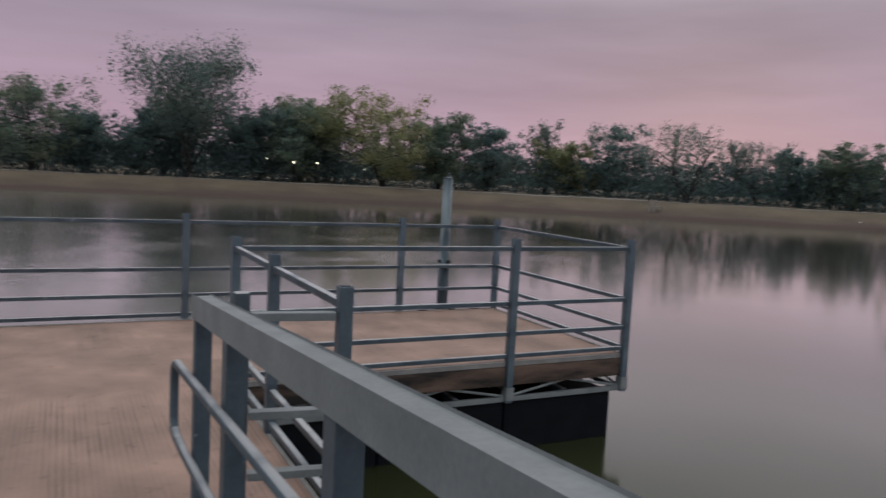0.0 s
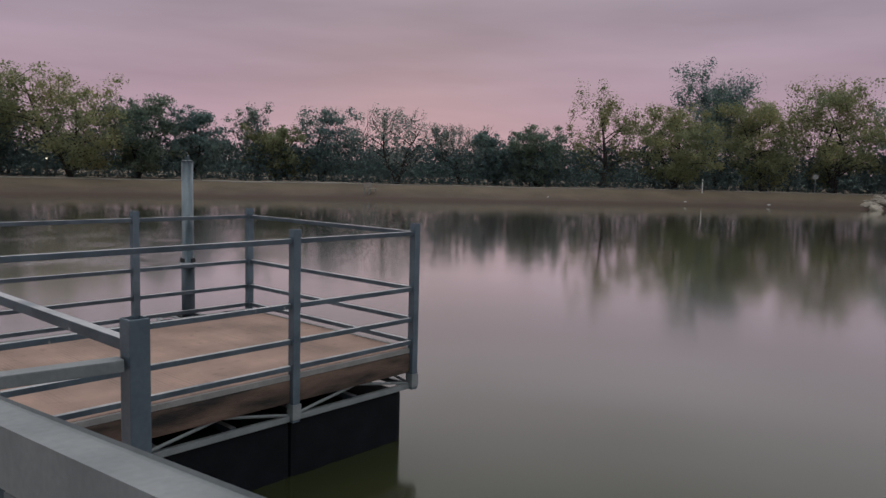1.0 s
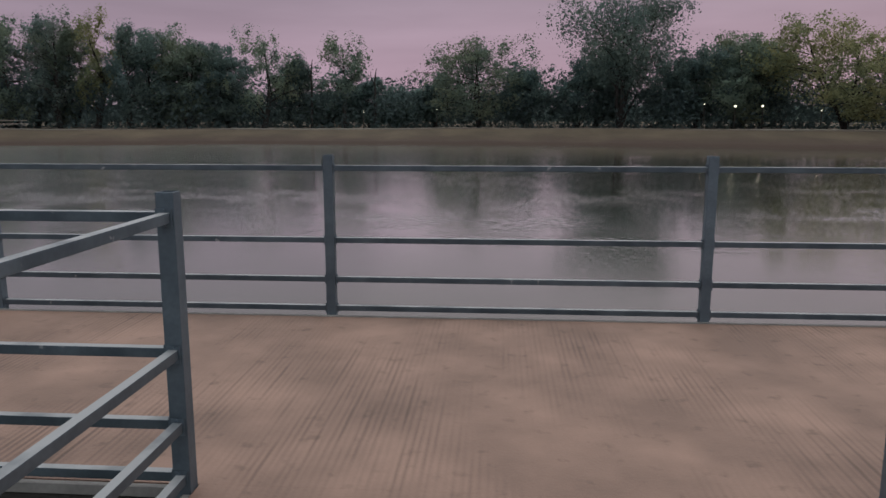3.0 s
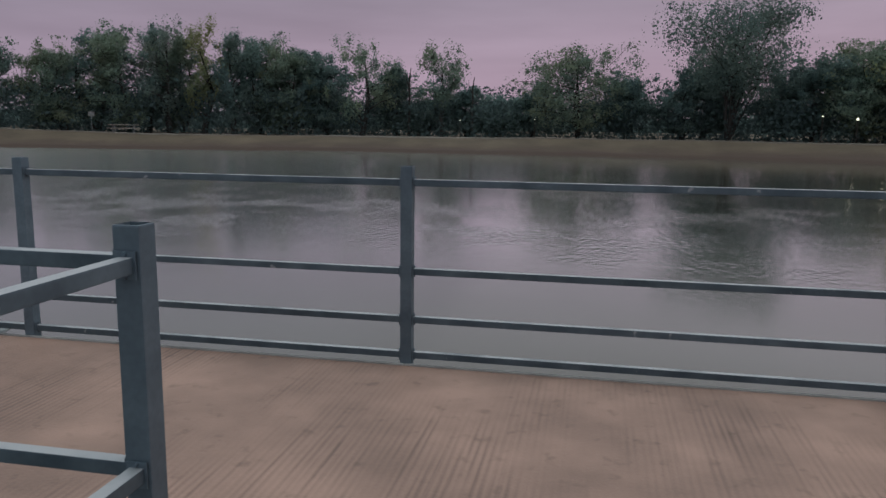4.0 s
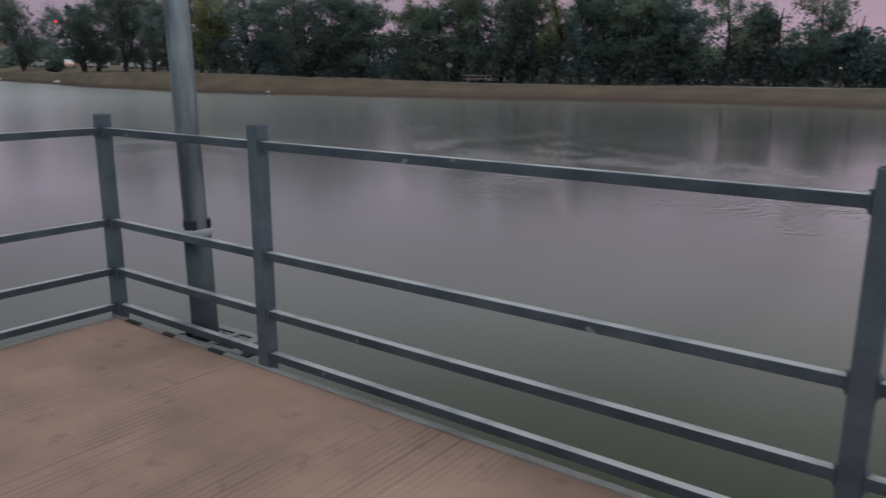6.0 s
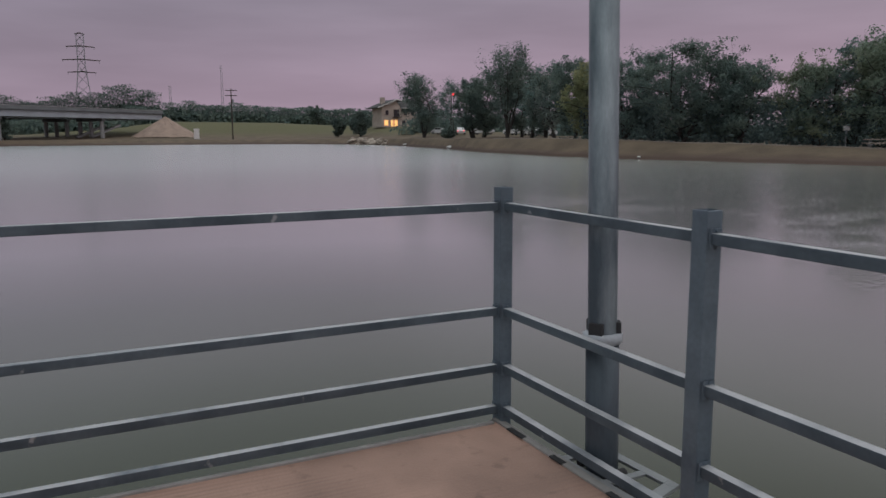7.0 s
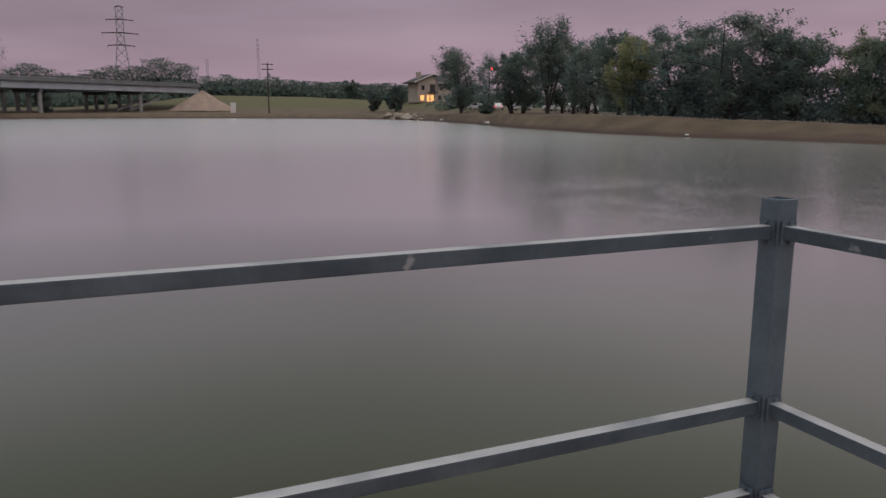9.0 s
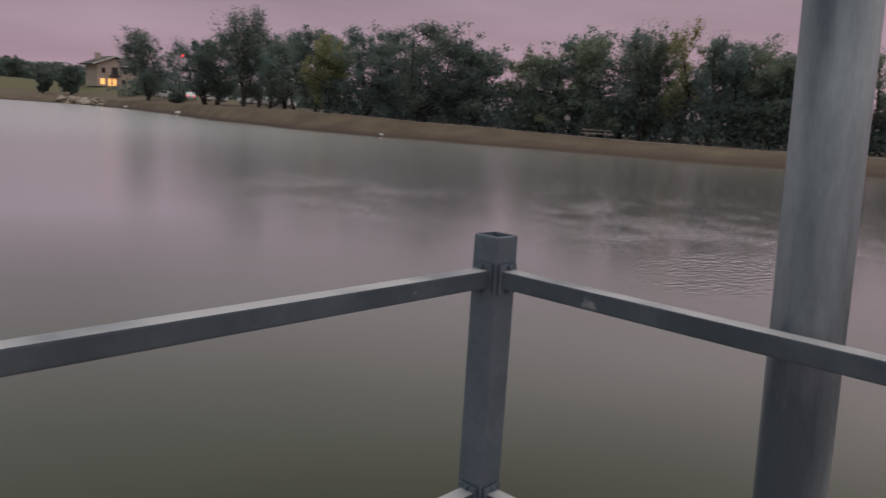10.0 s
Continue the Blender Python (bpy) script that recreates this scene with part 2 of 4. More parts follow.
def deck_material():
    """Brushed tan concrete: fine grooves across the deck, worn away in patches, with darker stains."""
    m = bpy.data.materials.new("brushed_concrete")
    m.use_nodes = True
    nt = m.node_tree
    b = nt.nodes["Principled BSDF"]
    tc = nt.nodes.new("ShaderNodeTexCoord")

    def noise_tex(scale, detail, stretch=(1, 1, 1)):
        mp = nt.nodes.new("ShaderNodeMapping")
        mp.inputs["Scale"].default_value = stretch
        nt.links.new(tc.outputs["Object"], mp.inputs[0])
        n = nt.nodes.new("ShaderNodeTexNoise")
        n.inputs["Scale"].default_value, n.inputs["Detail"].default_value = scale, detail
        nt.links.new(mp.outputs[0], n.inputs[0])
        return n.outputs["Fac"]

    def rng(src, a, c, d, e):
        r = nt.nodes.new("ShaderNodeMapRange")
        for k, v in zip((1, 2, 3, 4), (a, c, d, e)):
            r.inputs[k].default_value = v
        nt.links.new(src, r.inputs[0])
        return r.outputs[0]

    def maths(op, a, c):
        n = nt.nodes.new("ShaderNodeMath")
        n.operation = op
        for k, v in enumerate((a, c)):
            if isinstance(v, (int, float)):
                n.inputs[k].default_value = v
            else:
                nt.links.new(v, n.inputs[k])
        return n.outputs[0]

    wave = nt.nodes.new("ShaderNodeTexWave")
    wave.inputs["Scale"].default_value, wave.inputs["Distortion"].default_value = 9.5, 0.4
    wave.inputs["Detail"].default_value = 1
    nt.links.new(tc.outputs["Object"], wave.inputs[0])
    worn = maths("MULTIPLY", rng(noise_tex(0.9, 3, (1.3, 0.6, 1)), 0.43, 0.64, 0.0, 1.0), rng(noise_tex(5, 3, (2.5, 0.3, 1)), 0.32, 0.56, 0.15, 1.0))
    streak = rng(noise_tex(1.0, 3, (34, 0.9, 1)), 0.38, 0.62, 0.25, 1.0)
    groove = maths("MULTIPLY", maths("MULTIPLY", wave.outputs["Fac"], streak), worn)
    stain = rng(noise_tex(1.7, 6), 0.36, 0.66, 0.0, 1.0)
    r = nt.nodes.new("ShaderNodeValToRGB")
    r.color_ramp.elements[0].color = (0.262, 0.162, 0.124, 1)
    r.color_ramp.elements[1].color = (0.43, 0.265, 0.203, 1)
    nt.links.new(stain, r.inputs[0])
    grain = rng(noise_tex(140, 2), 0, 1, 0.85, 1.15)
    shade = maths("MULTIPLY", grain, rng(groove, 0, 1, 1.0, 0.5))
    spots = rng(noise_tex(9, 5), 0.60, 0.72, 1.0, 0.72)
    shade = maths("MULTIPLY", shade, spots)
    sc = nt.nodes.new("ShaderNodeVectorMath")
    sc.operation = "SCALE"
    nt.links.new(r.outputs[0], sc.inputs[0])
    nt.links.new(shade, sc.inputs["Scale"])
    nt.links.new(sc.outputs[0], b.inputs["Base Color"])
    b.inputs["Roughness"].default_value = 0.62
    bp = nt.nodes.new("ShaderNodeBump")
    bp.inputs["Strength"].default_value, bp.inputs["Distance"].default_value = 0.5, 0.006
    nt.links.new(maths("SUBTRACT", noise_tex(60, 3), groove), bp.inputs["Height"])
    nt.links.new(bp.outputs[0], b.inputs["Normal"])
    return m


def water_material():
    """Murky still water: a near mirror at a low angle, ruffled by small wind ripples that gather in patches."""
    m = bpy.data.materials.new("pond_water")
    m.use_nodes = True
    nt = m.node_tree
    body = nt.nodes["Principled BSDF"]
    body.inputs["Base Color"].default_value = (0.031, 0.034, 0.014, 1)
    body.inputs["Specular IOR Level"].default_value = 0.0
    body.inputs["Roughness"].default_value = 0.9
    mirror = nt.nodes.new("ShaderNodeBsdfGlossy")
    mirror.distribution = "MULTI_GGX"
    mirror.inputs["Color"].default_value = (0.985, 1.0, 0.98, 1)
    fr = nt.nodes.new("ShaderNodeFresnel")
    fr.inputs["IOR"].default_value = 1.33
    gain = nt.nodes.new("ShaderNodeMath")
    gain.operation = "MULTIPLY_ADD"
    gain.inputs[1].default_value, gain.inputs[2].default_value = 2.25, -0.085
    nt.links.new(fr.outputs[0], gain.inputs[0])
    cap = nt.nodes.new("ShaderNodeMath")
    cap.operation = "MINIMUM"
    cap.inputs[1].default_value = 0.9
    nt.links.new(gain.outputs[0], cap.inputs[0])
    sheen = nt.nodes.new("ShaderNodeMixShader")
    nt.links.new(cap.outputs[0], sheen.inputs[0])
    nt.links.new(body.outputs[0], sheen.inputs[1])
    nt.links.new(mirror.outputs[0], sheen.inputs[2])
    nt.links.new(sheen.outputs[0], nt.nodes["Material Output"].inputs[0])
    tc = nt.nodes.new("ShaderNodeTexCoord")

    def noise_tex(scale, detail, stretch):
        mp = nt.nodes.new("ShaderNodeMapping")
        mp.inputs["Scale"].default_value = stretch
        nt.links.new(tc.outputs["Object"], mp.inputs[0])
        n = nt.nodes.new("ShaderNodeTexNoise")
        n.inputs["Scale"].default_value, n.inputs["Detail"].default_value = scale, detail
        nt.links.new(mp.outputs[0], n.inputs[0])
        return n.outputs["Fac"]

    def span(src, a, c, d, e):
        r = nt.nodes.new("ShaderNodeMapRange")
        for k, v in zip((1, 2, 3, 4), (a, c, d, e)):
            r.inputs[k].default_value = v
        nt.links.new(src, r.inputs[0])
        return r.outputs[0]

    def maths(op, a, c):
        n = nt.nodes.new("ShaderNodeMath")
        n.operation = op
        nt.links.new(a, n.inputs[0])
        nt.links.new(c, n.inputs[1])
        return n.outputs[0]

    # cat's-paws north of the dock; the open water to the west is evenly breezy, the east side sheltered
    sep = nt.nodes.new("ShaderNodeSeparateXYZ")
    nt.links.new(tc.outputs["Object"], sep.inputs[0])
    paws = span(noise_tex(0.11, 3, (1, 1.3, 1)), 0.38, 0.54, 0.0, 1.0)
    ruffled = maths("MULTIPLY", paws, span(sep.outputs["Y"], 8.0, 14.0, 0.0, 1.0))
    ruffled = maths("MULTIPLY", ruffled, span(sep.outputs["Y"], 21.0, 30.0, 1.0, 0.0))
    ruffled = maths("MULTIPLY", ruffled, span(sep.outputs["X"], -34.0, -16.0, 0.0, 1.0))
    ruffled = maths("MULTIPLY", ruffled, span(sep.outputs["X"], 8.0, 20.0, 1.0, 0.05))
    breeze = maths("ADD", span(sep.outputs["X"], -14.0, 22.0, 0.07, 0.0), span(sep.outputs["X"], -60.0, -14.0, 0.08, 0.0))
    nt.links.new(span(breeze, 0.0, 1.0, CALM_ROUGH, CALM_ROUGH + 1.0), mirror.inputs["Roughness"])
    bp = nt.nodes.new("ShaderNodeBump")
    bp.inputs["Strength"].default_value, bp.inputs["Distance"].default_value = 1.0, RIPPLE
    chop = maths("MULTIPLY", ruffled, span(noise_tex(0.6, 3, (1.2, 1, 1)), 0.42, 0.56, 0.15, 1.0))
    nt.links.new(maths("MULTIPLY", span(noise_tex(5.5, 2, (1.8, 1.0, 1)), 0.0, 1.0, -0.5, 0.5), chop), bp.inputs["Height"])
    swell = nt.nodes.new("ShaderNodeBump")
    swell.inputs["Strength"].default_value, swell.inputs["Distance"].default_value = 1.0, SWELL
    nt.links.new(noise_tex(0.55, 2, (1, 1.3, 1)), swell.inputs["Height"])
    nt.links.new(swell.outputs[0], bp.inputs["Normal"])
    nt.links.new(bp.outputs[0], mirror.inputs["Normal"])
    return m


def ground_material():
    """Dry grass on the banks with bare brown soil at the water's edge and greener grass up the slopes."""
    m = material("dry_grass_bank", (0.155, 0.113, 0.074), (0.098, 0.071, 0.047), rough=0.95, scale=0.3, fine=5, bump=0.5, dist=0.08)
    nt = m.node_tree
    b = nt.nodes["Principled BSDF"]
    col = b.inputs["Base Color"].links[0].from_socket
    geo = nt.nodes.new("ShaderNodeNewGeometry")
    sep = nt.nodes.new("ShaderNodeSeparateXYZ")
    nt.links.new(geo.outputs["Position"], sep.inputs[0])
    n = nt.nodes.new("ShaderNodeTexNoise")
    n.inputs["Scale"].default_value, n.inputs["Detail"].default_value = 0.35, 4
    nt.links.new(geo.outputs["Position"], n.inputs[0])

    def level(a, c, amount):
        add = nt.nodes.new("ShaderNodeMath")
        add.operation = "MULTIPLY_ADD"
        add.inputs[1].default_value = amount
        nt.links.new(n.outputs["Fac"], add.inputs[0])
        nt.links.new(sep.outputs["Z"], add.inputs[2])
        r = nt.nodes.new("ShaderNodeMapRange")
        r.inputs[1].default_value, r.inputs[2].default_value = a, c
        nt.links.new(add.outputs[0], r.inputs[0])
        return r.outputs[0]

    def blend(fac, first, colour):
        mx = nt.nodes.new("ShaderNodeMix")
        mx.data_type = "RGBA"
        nt.links.new(fac, mx.inputs[0])
        nt.links.new(first, mx.inputs[7])
        mx.inputs[6].default_value = (*colour, 1)
        return mx.outputs[2]

    mud = blend(level(-0.25, 0.25, 0.8), col, (0.076, 0.047, 0.035))
    mx = nt.nodes.new("ShaderNodeMix")
    mx.data_type = "RGBA"
    nt.links.new(level(1.6, 3.4, 1.0), mx.inputs[0])
    nt.links.new(mud, mx.inputs[6])
    mx.inputs[7].default_value = (0.105, 0.098, 0.042, 1)
    nt.links.new(mx.outputs[2], b.inputs["Base Color"])
    return m


RIPPLE, SWELL, CALM_ROUGH = 0.023, 0.002, 0.09
DECK, WATER, GROUND = deck_material(), water_material(), ground_material()


# ---- mesh helpers ----
def part(name, bm, mat, parent=None, label="", smooth=False):
    me = bpy.data.meshes.new(name)
    bm.to_mesh(me)
    bm.free()
    return mesh_part(name, me, mat, parent, label, smooth)


def mesh_part(name, me, mat, parent=None, label="", smooth=False):
    if mat and not me.materials:
        me.materials.append(mat)
    if smooth:
        me.polygons.foreach_set("use_smooth", [True] * len(me.polygons))
    ob = new(name, me)
    if parent:
        ob.parent = parent
    if label:
        tagged(ob, label)
    return ob


def thing(name, label, category, group="", kind="", at=(0, 0, 0), turn=0.0):
    ob = new(name)
    ob.empty_display_size = 0.2
    ob.matrix_basis = pose(*at, 0, 0, turn)
    return tagged(ob, label, category, group, kind)


def add_box(bm, centre, size, bevel=0.0, turn=None):
    r = bmesh.ops.create_cube(bm, size=1.0)
    vs = r["verts"]
    for v in vs:
        v.co = Vector((v.co.x * size[0], v.co.y * size[1], v.co.z * size[2]))
        if turn is not None:
            v.co = turn @ v.co
        v.co += Vector(centre)
    if bevel:
        es = {e for v in vs for e in v.link_edges}
        bmesh.ops.bevel(bm, geom=list(es), offset=bevel, segments=2, affect="EDGES", profile=0.7)
    return bm


def box(centre, size, bevel=0.0):
    return add_box(bmesh.new(), centre, size, bevel)


def add_beam(bm, p, q, wide, high, bevel=0.0):
    p, q = Vector(p), Vector(q)
    d = q - p
    turn = d.to_track_quat("X", "Z").to_matrix()
    return add_box(bm, (p + q) / 2, (d.length, wide, high), bevel, turn)


def beam(p, q, wide, high, bevel=0.0):
    return add_beam(bmesh.new(), p, q, wide, high, bevel)


def add_tube(bm, pts, radii, sides=8, cap=True):
    """A tapered tube through the points."""
    pts = [Vector(p) for p in pts]
    rings = []
    for i, (p, r) in enumerate(zip(pts, radii)):
        d = (pts[min(i + 1, len(pts) - 1)] - pts[max(i - 1, 0)]).normalized()
        a = d.orthogonal().normalized() if abs(d.z) < 0.9 else Vector((1, 0, 0)).cross(d).normalized()
        c = d.cross(a)
        rings.append([bm.verts.new(p + r * (math.cos(2 * math.pi * k / sides) * a + math.sin(2 * math.pi * k / sides) * c)) for k in range(sides)])
    for lo, hi in zip(rings, rings[1:]):
        for k in range(sides):
            bm.faces.new((lo[k], lo[(k + 1) % sides], hi[(k + 1) % sides], hi[k]))
    if cap:
        bm.faces.new(rings[0][::-1])
        bm.faces.new(rings[-1])
    return bm


def tube(pts, radii, sides=8):
    return add_tube(bmesh.new(), pts, radii, sides)


def polar(az, r):
    """A place by its bearing in degrees to the left of +y, and its distance."""
    return -r * math.sin(radians(az)), r * math.cos(radians(az))


# ---- ground and water ----
WATER_Z = -0.85
SHORE = [(-180, 11.5), (-158, 15), (-140, 32), (-125, 60), (-110, 80), (-95, 82), (-85, 78), (-75, 72), (-61, 61), (-49, 57), (-32, 56), (-18, 55),
         (0, 56), (10, 57), (20, 60), (33, 63), (43, 69), (51, 77), (56, 86), (61, 106), (65, 150), (69, 205), (74, 228), (82, 234), (90, 232),
         (97, 222), (103, 190), (110, 130), (122, 70), (145, 28), (160, 15), (180, 11.5)]
CREST = [(-180, 0.7), (-110, 0.5), (-75, 0.35), (-40, 0.25), (0, 0.25), (12, 0.2), (20, 0.18), (35, 0.25), (48, 0.7), (56, 1.05), (66, 0.8), (75, 0.5), (95, 0.6), (110, 0.7), (180, 0.7)]
RISE = [(-180, 0), (50, 0), (56, 0.6), (61, 1.6), (66, 3.6), (70, 4.6), (76, 6.4), (83, 6.8), (87, 4.0), (92, 1.8), (105, 1.5), (130, 0), (180, 0)]


def along(table, az):
    return float(np.interp((az + 180) % 360 - 180, [a for a, _ in table], [v for _, v in table]))


def shore(az):
    base = along(SHORE, az)
    wob = noise.noise(Vector((az * 0.21, 3.1, 0))) * 0.012 + noise.noise(Vector((az * 0.9, 7.7, 0))) * 0.006
    return base * (1 + wob)


def ground_height(az, r):
    """Height of the ground: pond bed, bank, level ground and the slope beyond."""
    s = shore(az)
    crest = along(CREST, az)
    off = r - s
    if off < 0:
        z = WATER_Z - 0.06 + max(off * 0.16, -1.6)
    else:
        k = min(off / 6.5, 1.0)
        step = 0.22 * min(off / 0.7, 1.0)
        z = WATER_Z - 0.06 + step + (crest - WATER_Z + 0.06 - step) * (k * k * (3 - 2 * k) * 0.6 + k * 0.4)
        u = min(max((off - 9) / 85, 0.0), 1.0)
        z += along(RISE, az) * u * u * (3 - 2 * u)
        z += noise.noise(Vector(polar(az, r)) .to_3d() * 0.12) * 0.09 * min(off / 3, 1)
    return z


def build_ground():
    azs = np.linspace(-180, 180, 481)[:-1]
    offs = [-60, -25, -10, -5, -2, -0.8, 0, 0.35, 0.7, 1.2, 1.8, 2.6, 3.5, 4.5, 5.5, 6.5, 7.5, 9, 11, 14, 18, 25, 35, 48, 62, 78, 94, 120, 180, 300, 600, 1400, 3500]
    verts, faces = [(0, 0, -2.6)], []
    for a in azs:
        s = shore(a)
        for k, o in enumerate(offs):
            r = s + o if o >= 0 or s + o > 0.5 + k * 0.5 else 0.5 + k * 0.5 * min(1, s / 12)
            x, y = polar(a, r)
            verts.append((x, y, ground_height(a, r)))
    n, m = len(azs), len(offs)
    for i in range(n):
        j = (i + 1) % n
        for k in range(m - 1):
            faces.append((1 + i * m + k, 1 + i * m + k + 1, 1 + j * m + k + 1, 1 + j * m + k))
        faces.append((0, 1 + i * m, 1 + j * m))
    me = bpy.data.meshes.new("ground")
    me.from_pydata(verts, [], faces)
    bm = bmesh.new()
    bm.from_mesh(me)
    bmesh.ops.recalc_face_normals(bm, faces=bm.faces)
    bm.to_mesh(me)
    bm.free()
    g = mesh_part("ground", me, GROUND, smooth=True)
    if g.data.polygons[len(faces) // 2].normal.z < 0:
        g.data.flip_normals()
    tagged(g, "dry grass banks with bare brown soil round the pond", "ground", kind="structure")
    bm = bmesh.new()
    ring = [bm.verts.new((*polar(a, shore(a) + 0.25), WATER_Z)) for a in azs]
    mid = bm.verts.new((0, 0, WATER_Z))
    for i in range(n):
        bm.faces.new((mid, ring[i], ring[(i + 1) % n]))
    w = part("water", bm, WATER)
    tagged(w, "still murky green-brown pond water with soft ripples", "water", kind="structure")
    # concrete trail along the crest of the bank
    bm = bmesh.new()
    prev = None
    for a in np.linspace(-112, 60, 260):
        s = shore(a)
        pair = []
        for o in (7.6, 9.9):
            x, y = polar(a, s + o)
            pair.append(bm.verts.new((x, y, ground_height(a, s + o) + 0.05)))
        if prev:
            bm.faces.new((prev[0], prev[1], pair[1], pair[0]))
        prev = pair
    bmesh.ops.recalc_face_normals(bm, faces=bm.faces)
    bmesh.ops.solidify(bm, geom=list(bm.faces), thickness=0.1)
    tagged(part("trail", bm, TRAIL), "pale concrete walking trail along the bank top", "path", kind="structure")


build_ground()


# ---- the floating dock ----
HALF, NEAR_Y, FAR_Y, APRON_Y = 5.11, 0.0, 2.585, -2.485
POST_X, POST_TOP, SQ, RAIL = (1.3, 3.8, 5.11), 1.14, 0.067, 0.038
RAIL_Z = (1.049, 0.544, 0.263, 0.054)
dock = thing("fishing_dock", "floating tan concrete fishing dock with galvanised steel railings", "dock")


def post_mesh(z0, z1):
    """A square tube, open at the top."""
    bm = box((0, 0, (z0 + z1) / 2), (SQ, SQ, z1 - z0), 0.005)
    top = max(bm.faces, key=lambda f: f.calc_center_median().z)
    bmesh.ops.inset_individual(bm, faces=[top], thickness=0.004)
    for v in top.verts:
        v.co.z -= 0.09
    me = bpy.data.meshes.new("post")
    bm.to_mesh(me)
    bm.free()
    me.materials.append(POST_ZINC)
    return me


POST_ME = post_mesh(-0.385, POST_TOP)


def clip_mesh():
    """An angle clip with two bolt heads that holds a rail end to a post."""
    bm = box((0, 0, 0), (0.005, 0.052, 0.066), 0.001)
    for z in (-0.027, 0.027):
        add_tube(bm, [(0.002, 0.0, z), (0.009, 0.0, z)], (0.006, 0.005), 6)
    me = bpy.data.meshes.new("rail_clip")
    bm.to_mesh(me)
    bm.free()
    me.materials.append(POST_ZINC)
    return me


CLIP_ME = clip_mesh()
BRACKET_ME = bpy.data.meshes.new("base_bracket")
bm = box((0, 0, 0), (SQ + 0.016, SQ + 0.016, 0.12), 0.003)
bm.to_mesh(BRACKET_ME)
bm.free()
BRACKET_ME.materials.append(GALV_PALE)


def post(x, y):
    p = mesh_part("post", POST_ME, None, dock)
    p.location = (x, y, 0)
    b = mesh_part("base_bracket", BRACKET_ME, None, p)
    b.location = (0, 0, -0.30)
    return p


def rails(p, q):
    """Four square tubes between two posts."""
    p, q = Vector((*p, 0)), Vector((*q, 0))
    d = (q - p).normalized() * (SQ / 2 + 0.001)
    turn = (q - p).to_track_quat("X", "Z")
    for z in RAIL_Z:
        a, c = p + d + Vector((0, 0, z)), q - d + Vector((0, 0, z))
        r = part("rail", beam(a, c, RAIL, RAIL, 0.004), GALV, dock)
        for end, flip in ((a, 0), (c, math.pi)):
            k = mesh_part("rail_clip", CLIP_ME, None, r)
            k.matrix_basis = Matrix.Translation(end + (c - a).normalized() * (0.004 if flip == 0 else -0.004)) @ turn.to_matrix().to_4x4() @ Matrix.Rotation(flip, 4, "Z")


XS = [-5.06, -3.78, -1.3, 1.3, 3.81, 5.15]
ENDS = (XS[0], XS[-1])
MID = (XS[0] + XS[-1]) / 2
for x in XS:
    post(x, FAR_Y)
    post(x, NEAR_Y)
for a, c in zip(XS, XS[1:]):
    rails((a, FAR_Y), (c, FAR_Y))
    if (a, c) != (-POST_X[0], POST_X[0]):
        rails((a, NEAR_Y), (c, NEAR_Y))
for x in ENDS:
    rails((x, NEAR_Y), (x, FAR_Y))
for x in (-POST_X[0], POST_X[0]):
    post(x, -1.16)
    post(x, APRON_Y)
    rails((x, APRON_Y), (x, -1.16))
    rails((x, -1.16), (x, NEAR_Y))

# deck slabs, edge trim and timber walers
IN = SQ / 2 + 0.004
part("deck_slab", box((MID, (NEAR_Y + FAR_Y) / 2, -0.035), (XS[-1] - XS[0] - 2 * IN, FAR_Y - NEAR_Y - 2 * IN, 0.07), 0.004), DECK, dock, "brushed tan concrete deck, worn and stained")
part("apron_slab", box((0, (NEAR_Y + IN + APRON_Y - 0.02) / 2, -0.035), (2 * POST_X[0] - 2 * IN, NEAR_Y + IN - APRON_Y + 0.02, 0.07), 0.002), DECK, dock, "brushed tan concrete entry apron")


def edge(p, q, out, wood=TIMBER, words="round-edged brown timber waler"):
    """Steel edge angle on top of a timber waler, below it a truss with a bottom chord."""
    p, q, out = Vector((*p, 0)), Vector((*q, 0)), Vector((*out, 0))
    up = Vector((0, 0, 1))
    o = out * 0.018
    part("edge_angle", beam(p - o + up * -0.024, q - o + up * -0.024, 0.03, 0.042, 0.003), EDGE, dock)
    bm = beam(p - o * 1.6 + up * -0.137, q - o * 1.6 + up * -0.137, 0.07, 0.18, 0.022)
    part("waler", bm, wood, dock, words)
    part("bottom_chord", beam(p - o + up * -0.355, q - o + up * -0.355, 0.045, 0.045, 0.003), GALV_PALE, dock)
    n = max(2, round((q - p).length / 0.62))
    n += n % 2
    for k in range(n):
        a, c = p.lerp(q, k / n), p.lerp(q, (k + 1) / n)
        za, zc = (-0.33, -0.215) if k % 2 == 0 else (-0.215, -0.33)
        part("truss_web", tube([a - o + up * za, c - o + up * zc], (0.013, 0.013), 6), GALV_PALE, dock)


for a, c in zip(XS, XS[1:]):
    g = SQ / 2 + 0.003
    edge((a + g, FAR_Y), (c - g, FAR_Y), (0, 1))
    if (a, c) != (-POST_X[0], POST_X[0]):
        edge((a + g, NEAR_Y), (c - g, NEAR_Y), (0, -1), *(SHADED if c < 0 else ()))
for x in ENDS:
    edge((x, NEAR_Y + 0.042), (x, FAR_Y - 0.042), (math.copysign(1, x), 0))
for x in (-POST_X[0], POST_X[0]):
    edge((x, APRON_Y + 0.042), (x, -1.16 - 0.042), (math.copysign(1, x), 0), *SHADED)
    edge((x, -1.16 + 0.042), (x, NEAR_Y - 0.042), (math.copysign(1, x), 0), *SHADED)
for x in np.linspace(-4.5, 4.5, 16):
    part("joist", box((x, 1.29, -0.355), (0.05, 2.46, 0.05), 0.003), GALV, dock)
